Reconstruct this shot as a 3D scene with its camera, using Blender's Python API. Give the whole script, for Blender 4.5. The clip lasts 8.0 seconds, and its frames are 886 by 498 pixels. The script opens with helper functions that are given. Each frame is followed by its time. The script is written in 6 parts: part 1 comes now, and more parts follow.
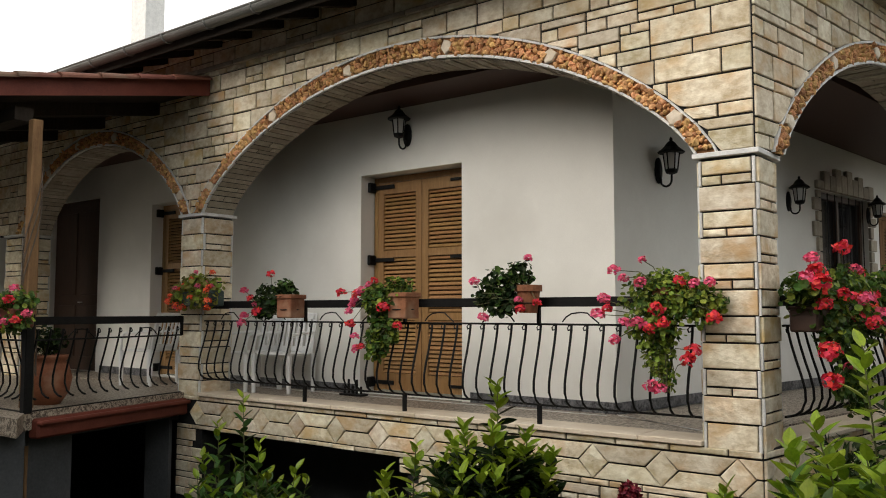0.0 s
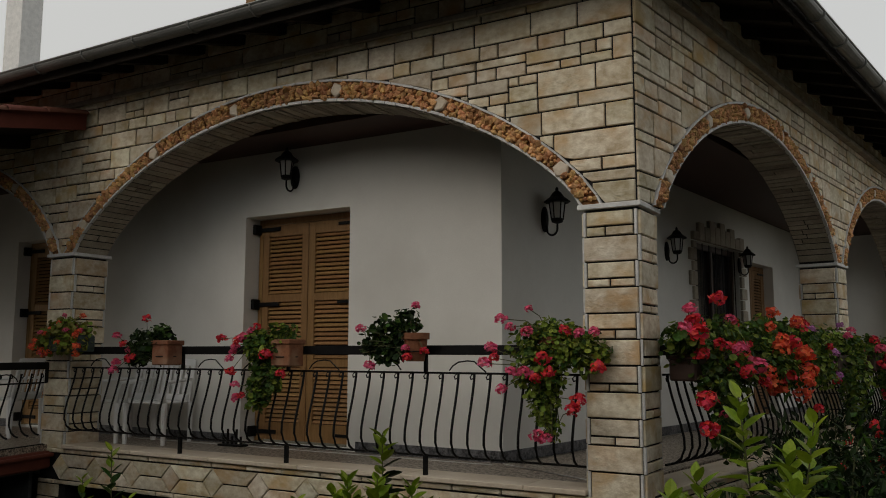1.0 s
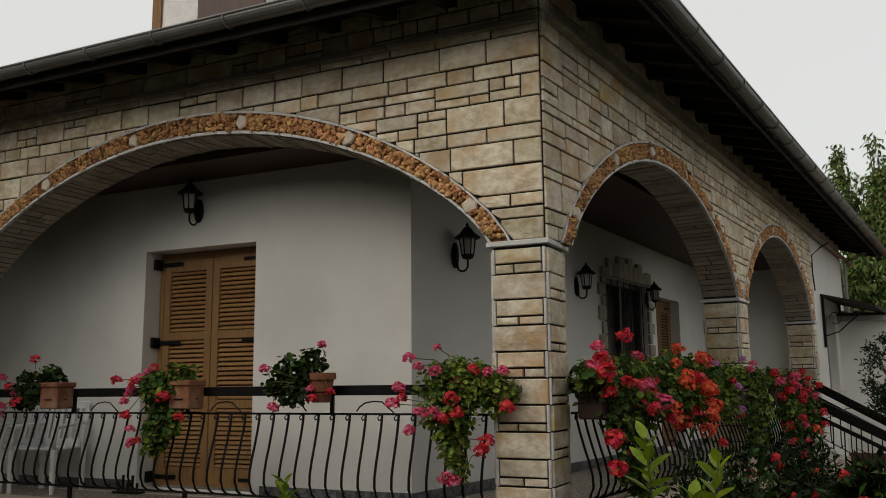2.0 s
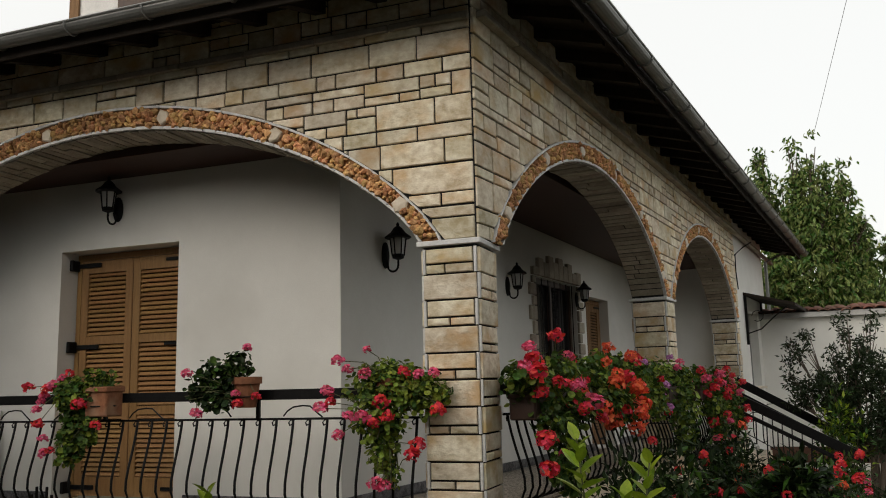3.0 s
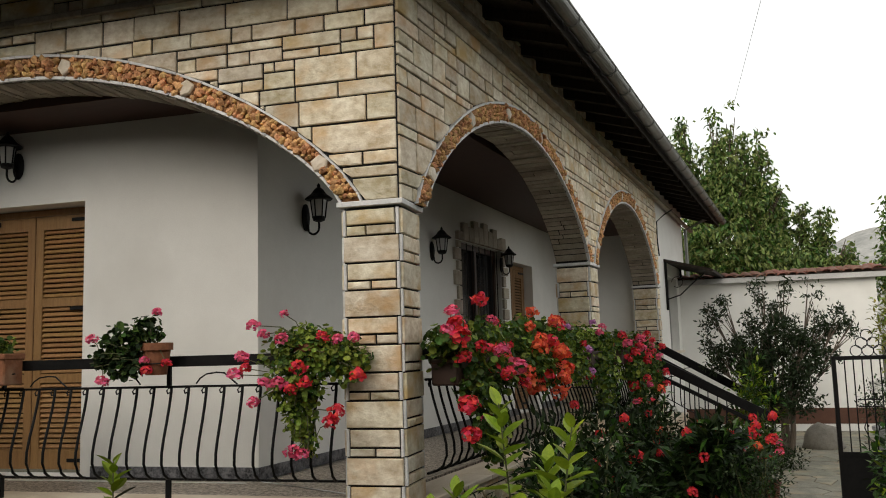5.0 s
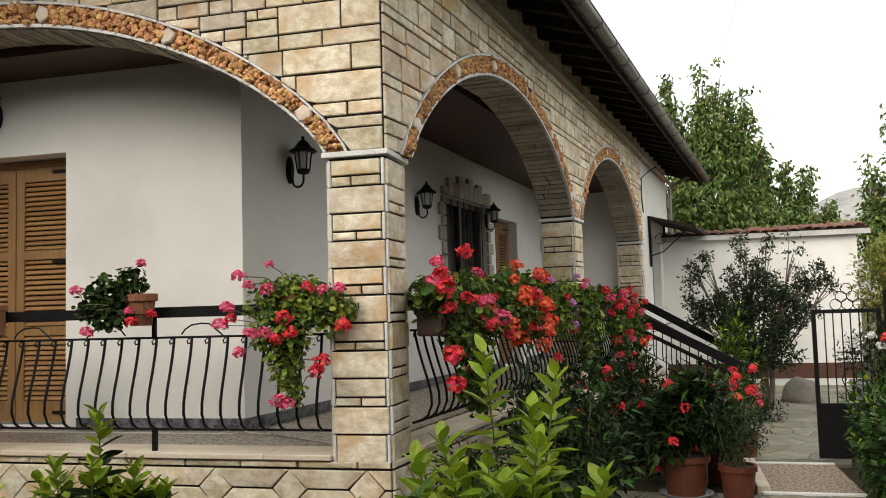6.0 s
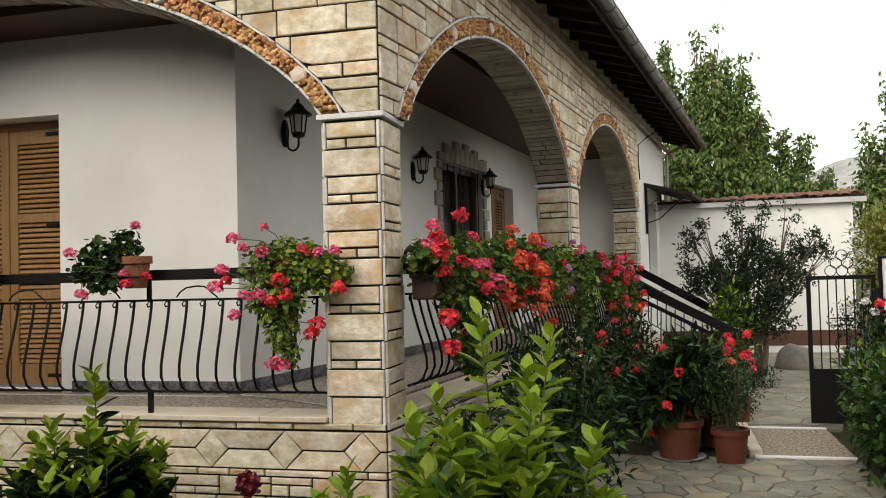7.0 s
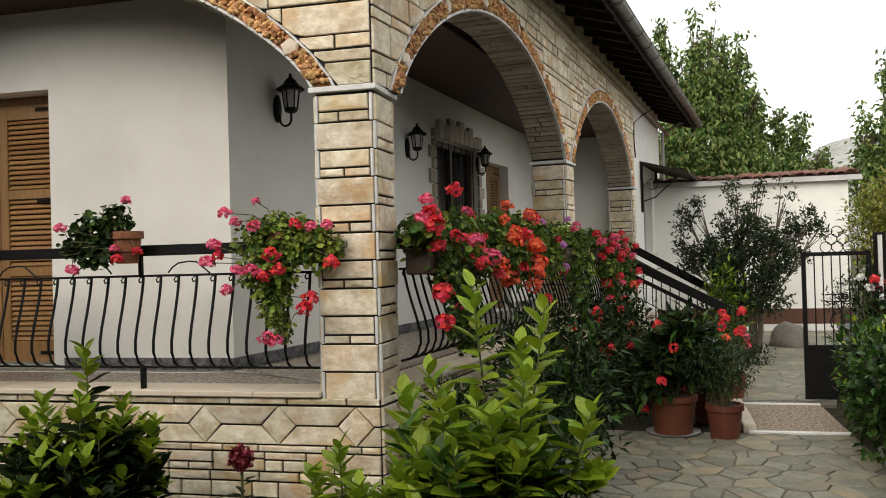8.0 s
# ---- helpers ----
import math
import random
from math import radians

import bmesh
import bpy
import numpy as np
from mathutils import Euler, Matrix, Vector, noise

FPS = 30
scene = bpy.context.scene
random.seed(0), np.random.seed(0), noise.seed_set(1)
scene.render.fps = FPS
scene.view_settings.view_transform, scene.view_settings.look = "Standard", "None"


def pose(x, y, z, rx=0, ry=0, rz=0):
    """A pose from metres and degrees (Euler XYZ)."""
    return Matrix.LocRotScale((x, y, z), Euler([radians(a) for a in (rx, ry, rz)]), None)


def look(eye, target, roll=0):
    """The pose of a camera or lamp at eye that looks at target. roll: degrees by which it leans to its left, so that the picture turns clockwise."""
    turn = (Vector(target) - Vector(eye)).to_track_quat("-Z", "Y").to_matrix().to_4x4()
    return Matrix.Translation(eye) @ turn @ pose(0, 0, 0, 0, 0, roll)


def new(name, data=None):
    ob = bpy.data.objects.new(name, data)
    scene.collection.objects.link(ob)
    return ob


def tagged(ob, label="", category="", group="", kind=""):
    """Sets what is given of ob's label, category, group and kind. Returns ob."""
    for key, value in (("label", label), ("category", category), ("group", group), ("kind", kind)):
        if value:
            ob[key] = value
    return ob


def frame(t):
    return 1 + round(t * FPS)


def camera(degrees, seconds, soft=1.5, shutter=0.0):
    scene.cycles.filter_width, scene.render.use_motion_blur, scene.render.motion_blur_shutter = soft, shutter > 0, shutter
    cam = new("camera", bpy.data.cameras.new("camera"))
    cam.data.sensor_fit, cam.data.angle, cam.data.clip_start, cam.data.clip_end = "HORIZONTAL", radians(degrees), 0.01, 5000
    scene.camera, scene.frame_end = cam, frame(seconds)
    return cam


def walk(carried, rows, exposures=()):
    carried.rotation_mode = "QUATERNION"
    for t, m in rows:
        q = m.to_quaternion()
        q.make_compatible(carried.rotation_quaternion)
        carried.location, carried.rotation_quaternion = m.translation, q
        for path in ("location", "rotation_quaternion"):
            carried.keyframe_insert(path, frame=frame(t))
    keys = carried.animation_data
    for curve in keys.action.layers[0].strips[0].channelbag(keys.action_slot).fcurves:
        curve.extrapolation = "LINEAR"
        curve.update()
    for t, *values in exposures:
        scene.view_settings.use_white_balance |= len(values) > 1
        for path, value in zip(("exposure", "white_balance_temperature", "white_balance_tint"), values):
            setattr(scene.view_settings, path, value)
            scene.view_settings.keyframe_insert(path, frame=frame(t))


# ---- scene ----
cam = camera(55.0, 8.0, soft=1.0)
PATH = [
    (0, (1.876, -5.808, 1.637), (0.641, -4.242, 1.785), 0.0),
    (0.5, (1.86, -5.768, 1.675), (0.721, -4.135, 1.876), -0.1),
    (1, (1.832, -5.732, 1.687), (0.817, -4.026, 1.932), 0.1),
    (1.5, (1.829, -5.68, 1.721), (0.901, -3.932, 2.011), -0.1),
    (2, (1.828, -5.605, 1.739), (0.993, -3.816, 2.058), -0.6),
    (2.2, (1.808, -5.614, 1.733), (1.019, -3.804, 2.053), -0.9),
    (3.5, (1.786, -5.38, 1.762), (1.138, -3.513, 2.071), -1.6),
    (4, (1.77, -5.312, 1.758), (1.176, -3.423, 2.038), -2.0),
    (4.5, (1.757, -5.308, 1.75), (1.203, -3.403, 2.006), -2.1),
    (5.8, (1.768, -5.325, 1.703), (1.266, -3.396, 1.872), -1.5),
    (6, (1.752, -5.31, 1.686), (1.254, -3.378, 1.826), -1.7),
    (6.5, (1.753, -5.304, 1.674), (1.257, -3.368, 1.756), -1.6),
    (7, (1.75, -5.292, 1.655), (1.258, -3.355, 1.72), -1.5),
    (7.5, (1.75, -5.272, 1.63), (1.262, -3.334, 1.687), -1.6),
    (8, (1.753, -5.249, 1.609), (1.269, -3.309, 1.63), -1.6),
]
EXPOSURES = [(0.0, -1.12), (0.2, -1.53), (0.5, -2.4), (1.0, -2.5), (1.6, -2.35), (2.2, -2.1), (3.3, -1.74), (4.0, -1.66), (4.5, -1.63), (5.8, -1.13), (6.3, -0.93), (7.0, -1.04), (8.0, -1.08)]
walk(cam, [(t, look(eye, target, roll)) for t, eye, target, roll in PATH], EXPOSURES)

# ---- light: a bright overcast sky with a very soft sun from behind the camera ----
SUN_ELEVATION, SUN_AZIMUTH = 32.0, 202.0   # degrees; azimuth clockwise from +y
world = bpy.data.worlds.new("overcast_sky")
scene.world = world
world.use_nodes = True
wn = world.node_tree
sky = wn.nodes.new("ShaderNodeTexSky")
sky.sky_type = 'NISHITA'
sky.sun_disc = False
sky.sun_elevation = radians(SUN_ELEVATION)
sky.sun_rotation = radians(SUN_AZIMUTH)
sky.air_density, sky.dust_density, sky.ozone_density = 1.0, 6.0, 1.0
haze = wn.nodes.new("ShaderNodeMix")
haze.data_type = 'RGBA'
haze.inputs[0].default_value = 0.75
haze.inputs[7].default_value = (9.2, 9.08, 8.55, 1)
wn.links.new(sky.outputs[0], haze.inputs[6])
wn.links.new(haze.outputs[2], wn.nodes["Background"].inputs[0])
wn.nodes["Background"].inputs[1].default_value = 0.46
sun_data = bpy.data.lights.new("sun", 'SUN')
sun_data.energy, sun_data.angle, sun_data.color = 2.65, radians(44), (1.0, 0.97, 0.92)
sun = new("sun", sun_data)
az, el = radians(SUN_AZIMUTH), radians(SUN_ELEVATION)
sun.matrix_world = look((math.sin(az) * math.cos(el) * 40, math.cos(az) * math.cos(el) * 40, math.sin(el) * 40), (0, 0, 0))

# ---- materials ----
def material(name, dark, light, rough=0.7, grain=6.0, bump=0.3, metal=0.0, stretch=(1, 1, 1), fine=60.0,
             by_object=0.0, by_island=0.0, spec=0.4, stain=None, stain_scale=1.2, bump_size=0.01, sheen_through=0.0, contrast=0.16):
    m = bpy.data.materials.new(name)
    m.use_nodes = True
    nt = m.node_tree
    N, L = nt.nodes, nt.links
    b = N["Principled BSDF"]
    b.inputs["Roughness"].default_value = rough
    b.inputs["Metallic"].default_value = metal
    b.inputs["Specular IOR Level"].default_value = spec
    co = N.new("ShaderNodeTexCoord")
    mp = N.new("ShaderNodeMapping")
    mp.inputs["Scale"].default_value = stretch
    L.new(co.outputs["Object"], mp.inputs[0])
    vec = mp.outputs[0]
    info = N.new("ShaderNodeObjectInfo")
    if by_object:
        add = N.new("ShaderNodeVectorMath")
        add.operation = 'ADD'
        sc = N.new("ShaderNodeMath")
        sc.operation = 'MULTIPLY'
        sc.inputs[1].default_value = 37.0
        L.new(info.outputs["Random"], sc.inputs[0])
        L.new(vec, add.inputs[0])
        L.new(sc.outputs[0], add.inputs[1])
        vec = add.outputs[0]
    n1 = N.new("ShaderNodeTexNoise")
    n1.inputs["Scale"].default_value, n1.inputs["Detail"].default_value = grain, 10
    n1.inputs["Roughness"].default_value = 0.72
    L.new(vec, n1.inputs["Vector"])
    n2 = N.new("ShaderNodeTexNoise")
    n2.inputs["Scale"].default_value, n2.inputs["Detail"].default_value = fine, 4
    L.new(vec, n2.inputs["Vector"])
    ramp = N.new("ShaderNodeValToRGB")
    ramp.color_ramp.elements[0].position, ramp.color_ramp.elements[1].position = 0.5 - contrast, 0.5 + contrast
    ramp.color_ramp.elements[0].color, ramp.color_ramp.elements[1].color = (*dark, 1), (*light, 1)
    both = N.new("ShaderNodeMix")
    both.inputs[0].default_value = 0.3
    L.new(n1.outputs[0], both.inputs[2])
    L.new(n2.outputs[0], both.inputs[3])
    L.new(both.outputs[0], ramp.inputs[0])
    colour = ramp.outputs[0]
    if stain:
        n3 = N.new("ShaderNodeTexNoise")
        n3.inputs["Scale"].default_value, n3.inputs["Detail"].default_value = stain_scale, 5
        L.new(vec, n3.inputs["Vector"])
        r3 = N.new("ShaderNodeValToRGB")
        r3.color_ramp.elements[0].position, r3.color_ramp.elements[1].position = 0.5, 0.72
        L.new(n3.outputs[0], r3.inputs[0])
        mx = N.new("ShaderNodeMix")
        mx.data_type = 'RGBA'
        L.new(r3.outputs[0], mx.inputs[0])
        L.new(colour, mx.inputs[6])
        mx.inputs[7].default_value = (*stain, 1)
        colour = mx.outputs[2]
    spread = by_object or by_island
    if spread:
        hsv = N.new("ShaderNodeHueSaturation")
        rnd = info.outputs["Random"]
        if by_island:
            rnd = N.new("ShaderNodeNewGeometry").outputs["Random Per Island"]
        mr = N.new("ShaderNodeMapRange")
        mr.inputs["To Min"].default_value, mr.inputs["To Max"].default_value = 1 - spread, 1 + spread
        L.new(rnd, mr.inputs["Value"])
        L.new(mr.outputs[0], hsv.inputs["Value"])
        m2 = N.new("ShaderNodeMath")
        m2.operation = 'MULTIPLY_ADD'
        m2.inputs[1].default_value, m2.inputs[2].default_value = 0.035 * spread / 0.3, 0.5 - 0.0175 * spread / 0.3
        fr = N.new("ShaderNodeMath")
        fr.operation = 'FRACT'
        mm = N.new("ShaderNodeMath")
        mm.operation = 'MULTIPLY'
        mm.inputs[1].default_value = 7.31
        L.new(rnd, mm.inputs[0])
        L.new(mm.outputs[0], fr.inputs[0])
        L.new(fr.outputs[0], m2.inputs[0])
        L.new(m2.outputs[0], hsv.inputs["Hue"])
        L.new(colour, hsv.inputs["Color"])
        colour = hsv.outputs[0]
    L.new(colour, b.inputs["Base Color"])
    if bump:
        bp = N.new("ShaderNodeBump")
        bp.inputs["Strength"].default_value, bp.inputs["Distance"].default_value = bump, bump_size
        L.new(both.outputs[0], bp.inputs["Height"])
        L.new(bp.outputs[0], b.inputs["Normal"])
    if sheen_through:
        tr = N.new("ShaderNodeBsdfTranslucent")
        L.new(colour, tr.inputs[0])
        ms = N.new("ShaderNodeMixShader")
        ms.inputs[0].default_value = sheen_through
        L.new(b.outputs[0], ms.inputs[1])
        L.new(tr.outputs[0], ms.inputs[2])
        L.new(ms.outputs[0], N["Material Output"].inputs[0])
    return m


STONE = material("quartzite_stone", (0.47, 0.37, 0.225), (0.84, 0.775, 0.625), 0.72, 4.2, 0.9, fine=16.0, stretch=(1, 1, 1.3), by_object=0.2, stain=(0.55, 0.36, 0.16), stain_scale=3.5, bump_size=0.028, contrast=0.12)
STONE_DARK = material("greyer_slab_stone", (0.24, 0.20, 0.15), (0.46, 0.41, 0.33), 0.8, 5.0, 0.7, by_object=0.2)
JOINT = material("dark_painted_joint", (0.012, 0.012, 0.013), (0.035, 0.034, 0.033), 0.9, 8.0, 0.3, spec=0.1)
STRIP = material("white_marble_strip", (0.5, 0.5, 0.49), (0.74, 0.73, 0.71), 0.55, 9.0, 0.2, by_object=0.1)
ROCK = material("orange_porous_rock", (0.36, 0.16, 0.05), (0.82, 0.50, 0.24), 0.95, 22.0, 1.0, by_object=0.3, fine=120)
ROCK_JOINED = material("orange_porous_rock_joined", (0.36, 0.16, 0.05), (0.82, 0.50, 0.24), 0.95, 22.0, 1.0, by_island=0.3, fine=120)
PLASTER = material("white_plaster", (0.70, 0.688, 0.645), (0.79, 0.778, 0.735), 0.85, 1.3, 0.12, fine=90, stain=(0.65, 0.635, 0.59), stain_scale=0.8, bump_size=0.004)
SHUTTER = material("varnished_pine", (0.22, 0.115, 0.040), (0.37, 0.215, 0.085), 0.45, 5.0, 0.15, stretch=(6, 6, 0.7), by_object=0.12)
CEILING = material("dark_red_brown_boards", (0.036, 0.015, 0.010), (0.07, 0.030, 0.019), 0.6, 5.0, 0.2, stretch=(0.8, 6, 1))
DARKWOOD = material("dark_stained_wood", (0.018, 0.014, 0.011), (0.045, 0.035, 0.027), 0.75, 5.0, 0.3, stretch=(1, 6, 1), spec=0.1)
DOORWOOD = material("dark_brown_door_wood", (0.035, 0.018, 0.011), (0.075, 0.038, 0.022), 0.5, 4.0, 0.2, stretch=(6, 6, 0.7))
POSTWOOD = material("rough_pine_post", (0.12, 0.06, 0.025), (0.28, 0.16, 0.07), 0.8, 6.0, 0.4, stretch=(5, 5, 0.6))
IRON = material("black_painted_iron", (0.004, 0.004, 0.0045), (0.012, 0.0115, 0.011), 0.5, 20.0, 0.15, spec=0.15)
GUTTER = material("grey_brown_metal_gutter", (0.16, 0.16, 0.15), (0.27, 0.27, 0.255), 0.4, 2.0, 0.1, metal=0.4)
TERRACOTTA = material("terracotta", (0.17, 0.062, 0.030), (0.31, 0.122, 0.058), 0.8, 7.0, 0.3, by_object=0.12, stain=(0.36, 0.21, 0.13), stain_scale=5)
PLASTICPOT = material("red_brown_plastic_pot", (0.095, 0.026, 0.014), (0.15, 0.044, 0.024), 0.5, 4.0, 0.1, by_object=0.1)
DARKPOT = material("dark_brown_planter_plastic", (0.030, 0.016, 0.011), (0.055, 0.028, 0.019), 0.5, 4.0, 0.1, by_object=0.1)
GREENBOX = material("grey_green_planter_plastic", (0.035, 0.055, 0.05), (0.06, 0.085, 0.08), 0.5, 4.0, 0.1)
MARBLE = material("cream_marble_ledge", (0.52, 0.42, 0.30), (0.74, 0.66, 0.54), 0.45, 2.5, 0.1, stretch=(0.6, 2, 1), by_object=0.06)
TERRAZZO = material("speckled_terrazzo", (0.07, 0.052, 0.038), (0.42, 0.36, 0.29), 0.45, 30.0, 0.05, contrast=0.04, fine=160, by_object=0.05)
SKIRT = material("dark_grey_marble_skirting", (0.012, 0.013, 0.015), (0.20, 0.20, 0.21), 0.3, 16.0, 0.05, by_object=0.2, contrast=0.10)
ROOFTILE = material("red_clay_roof_tile", (0.09, 0.03, 0.018), (0.20, 0.075, 0.045), 0.8, 6.0, 0.3, by_object=0.2, stain=(0.13, 0.09, 0.06), stain_scale=3)
REDPAINT = material("dark_red_painted_wood", (0.10, 0.026, 0.017), (0.165, 0.046, 0.031), 0.6, 3.0, 0.2, spec=0.2)
CONCRETE = material("grey_concrete", (0.22, 0.23, 0.24), (0.36, 0.37, 0.38), 0.9, 2.5, 0.4, fine=40)
PLASTIC = material("white_garden_plastic", (0.74, 0.74, 0.73), (0.80, 0.80, 0.79), 0.35, 3.0, 0.02)
SOIL = material("soil", (0.03, 0.02, 0.013), (0.09, 0.06, 0.04), 0.95, 10.0, 0.8)
# Darker copy of the concrete, with the shade put into its colour.
SHADECONCRETE = material("concrete_darkened_for_shade", (0.05, 0.055, 0.06), (0.09, 0.095, 0.10), 0.9, 2.5, 0.3, fine=40)
GROUND = material("garden_soil_and_weeds", (0.022, 0.022, 0.012), (0.06, 0.05, 0.03), 0.95, 3.0, 0.8, fine=30, spec=0.1)
FLAG = material("grey_green_flagstone", (0.10, 0.10, 0.075), (0.27, 0.26, 0.205), 0.75, 5.5, 0.8, by_object=0.14, stain=(0.30, 0.24, 0.15), stain_scale=2)
GROUT = material("sandy_path_joint", (0.09, 0.08, 0.06), (0.18, 0.155, 0.115), 0.95, 12.0, 0.4)
PEBBLE = material("washed_pebble_mat", (0.09, 0.06, 0.04), (0.46, 0.37, 0.28), 0.8, 34.0, 1.0, contrast=0.06, fine=90)
WHITEMARBLE = material("white_marble_threshold", (0.62, 0.61, 0.58), (0.80, 0.79, 0.76), 0.5, 3.0, 0.1)
BROWNBAND = material("brown_painted_base", (0.07, 0.03, 0.018), (0.11, 0.05, 0.03), 0.8, 3.0, 0.2)
SACK = material("grey_woven_sack", (0.13, 0.12, 0.10), (0.26, 0.24, 0.20), 0.9, 8.0, 0.5)
HILL = material("hazy_limestone_hill", (0.17, 0.175, 0.165), (0.36, 0.355, 0.335), 1.0, 0.03, 0.0, fine=0.25)
BARK = material("grey_brown_bark", (0.06, 0.045, 0.032), (0.16, 0.125, 0.095), 0.9, 8.0, 0.7, stretch=(3, 3, 0.6))
STEM = material("green_brown_stem", (0.06, 0.06, 0.025), (0.12, 0.13, 0.05), 0.7, 8.0, 0.2)
GERANIUM = material("geranium_leaf", (0.028, 0.060, 0.010), (0.070, 0.125, 0.022), 0.5, 9.0, 0.2, by_island=0.4, sheen_through=0.25, spec=0.2)
GERANIUM_PALE = material("yellow_green_geranium_leaf", (0.11, 0.17, 0.022), (0.26, 0.32, 0.045), 0.5, 9.0, 0.2, by_island=0.35, sheen_through=0.25, spec=0.25)
LAUREL = material("laurel_leaf", (0.017, 0.052, 0.007), (0.058, 0.120, 0.018), 0.35, 9.0, 0.2, by_island=0.35, sheen_through=0.2, spec=0.25)
LAUREL_NEW = material("fresh_laurel_leaf", (0.13, 0.22, 0.012), (0.30, 0.39, 0.028), 0.35, 9.0, 0.2, by_island=0.25, sheen_through=0.3, spec=0.3)
OLIVE = material("small_grey_green_leaf", (0.017, 0.028, 0.012), (0.042, 0.060, 0.028), 0.55, 5.0, 0.1, by_island=0.4, sheen_through=0.15, spec=0.15)
TREELEAF = material("hanging_tree_leaf", (0.085, 0.125, 0.032), (0.22, 0.28, 0.085), 0.5, 3.0, 0.1, by_island=0.45, sheen_through=0.25, spec=0.25)
YELLOWLEAF = material("yellow_green_hedge_leaf", (0.12, 0.12, 0.02), (0.27, 0.25, 0.05), 0.55, 3.0, 0.1, by_island=0.35, sheen_through=0.2)
# Near-black leaf: shade among the plants is put into its colour.
SHADELEAF = material("shaded_garden_leaf", (0.006, 0.014, 0.004), (0.021, 0.037, 0.010), 0.5, 5.0, 0.1, by_island=0.4, sheen_through=0.15, spec=0.12)
PINK = material("pink_petal", (0.72, 0.05, 0.17), (0.90, 0.20, 0.32), 0.6, 14.0, 0.1, by_island=0.2, sheen_through=0.25)
RED = material("red_petal", (0.62, 0.015, 0.035), (0.82, 0.06, 0.09), 0.6, 14.0, 0.1, by_island=0.2, sheen_through=0.25)
CORAL = material("coral_petal", (0.82, 0.08, 0.03), (0.95, 0.22, 0.10), 0.6, 14.0, 0.1, by_island=0.2, sheen_through=0.25)
LILAC = material("lilac_petal", (0.50, 0.16, 0.45), (0.68, 0.30, 0.6), 0.6, 14.0, 0.1, by_island=0.2, sheen_through=0.25)
WHITEPETAL = material("white_petal", (0.7, 0.7, 0.66), (0.85, 0.85, 0.8), 0.6, 14.0, 0.1, by_island=0.1, sheen_through=0.25)
MAROON = material("maroon_petal", (0.10, 0.006, 0.012), (0.22, 0.012, 0.022), 0.6, 14.0, 0.1, by_island=0.3)
WIRE = material("grey_wire", (0.25, 0.25, 0.25), (0.35, 0.35, 0.35), 0.6, 3.0, 0.0)
GALVANISED = material("pale_metal_sheet", (0.35, 0.34, 0.33), (0.55, 0.54, 0.52), 0.5, 2.0, 0.2, metal=0.5)
DARKGLASS = material("dark_window_glass", (0.012, 0.012, 0.014), (0.02, 0.02, 0.022), 0.12, 2.0, 0.0, spec=0.6)
LAMPGLASS = bpy.data.materials.new("frosted_lamp_glass")
LAMPGLASS.use_nodes = True
lp = LAMPGLASS.node_tree.nodes["Principled BSDF"]
lp.inputs["Base Color"].default_value = (0.5, 0.5, 0.48, 1)
lp.inputs["Roughness"].default_value = 0.35
lp.inputs["Transmission Weight"].default_value = 0.05

# ---- building helpers ----
rng = random.Random(7)
F = 0.75            # veranda floor
SPRING = 2.75       # top of the capitals
SKEW = 8.0          # the side runs 8 degrees off square
SIDE = Matrix.Rotation(radians(90 - SKEW), 4, 'Z')   # local x along the side, local -y outwards
FRONT = Matrix.Identity(4)


def link(name, me, mat, parent=None, m=None, label=""):
    if mat and not me.materials:
        me.materials.append(mat)
    ob = new(name, me)
    if parent is not None:
        ob.parent = parent
    if m is not None:
        ob.matrix_basis = m
    if label:
        ob["label"] = label
    return ob


def part(name, bm, mat, parent=None, label="", m=None, smooth=False):
    me = bpy.data.meshes.new(name)
    bm.to_mesh(me)
    bm.free()
    if smooth:
        me.polygons.foreach_set("use_smooth", [True] * len(me.polygons))
    return link(name, me, mat, parent, m, label)


def data_mesh(name, verts, faces, mat=None, smooth=False):
    me = bpy.data.meshes.new(name)
    me.from_pydata(verts, [], faces)
    if mat:
        me.materials.append(mat)
    if smooth:
        me.polygons.foreach_set("use_smooth", [True] * len(me.polygons))
    return me


def box(bm, x0, x1, y0, y1, z0, z1, bev=0.0, m=None):
    r = bmesh.ops.create_cube(bm, size=1)
    bmesh.ops.transform(bm, matrix=Matrix.LocRotScale(((x0 + x1) / 2, (y0 + y1) / 2, (z0 + z1) / 2), None, (abs(x1 - x0), abs(y1 - y0), abs(z1 - z0))), verts=r["verts"])
    vs = r["verts"]
    if bev:
        es = list({e for v in vs for e in v.link_edges})
        vs = bmesh.ops.bevel(bm, geom=es, offset=bev, segments=1, affect='EDGES')["verts"] + [v for v in vs if v.is_valid]
    if m is not None:
        bmesh.ops.transform(bm, matrix=m, verts=list({v for v in vs if v.is_valid}))
    return bm


def boxed(x0, x1, y0, y1, z0, z1, bev=0.0):
    return box(bmesh.new(), x0, x1, y0, y1, z0, z1, bev)


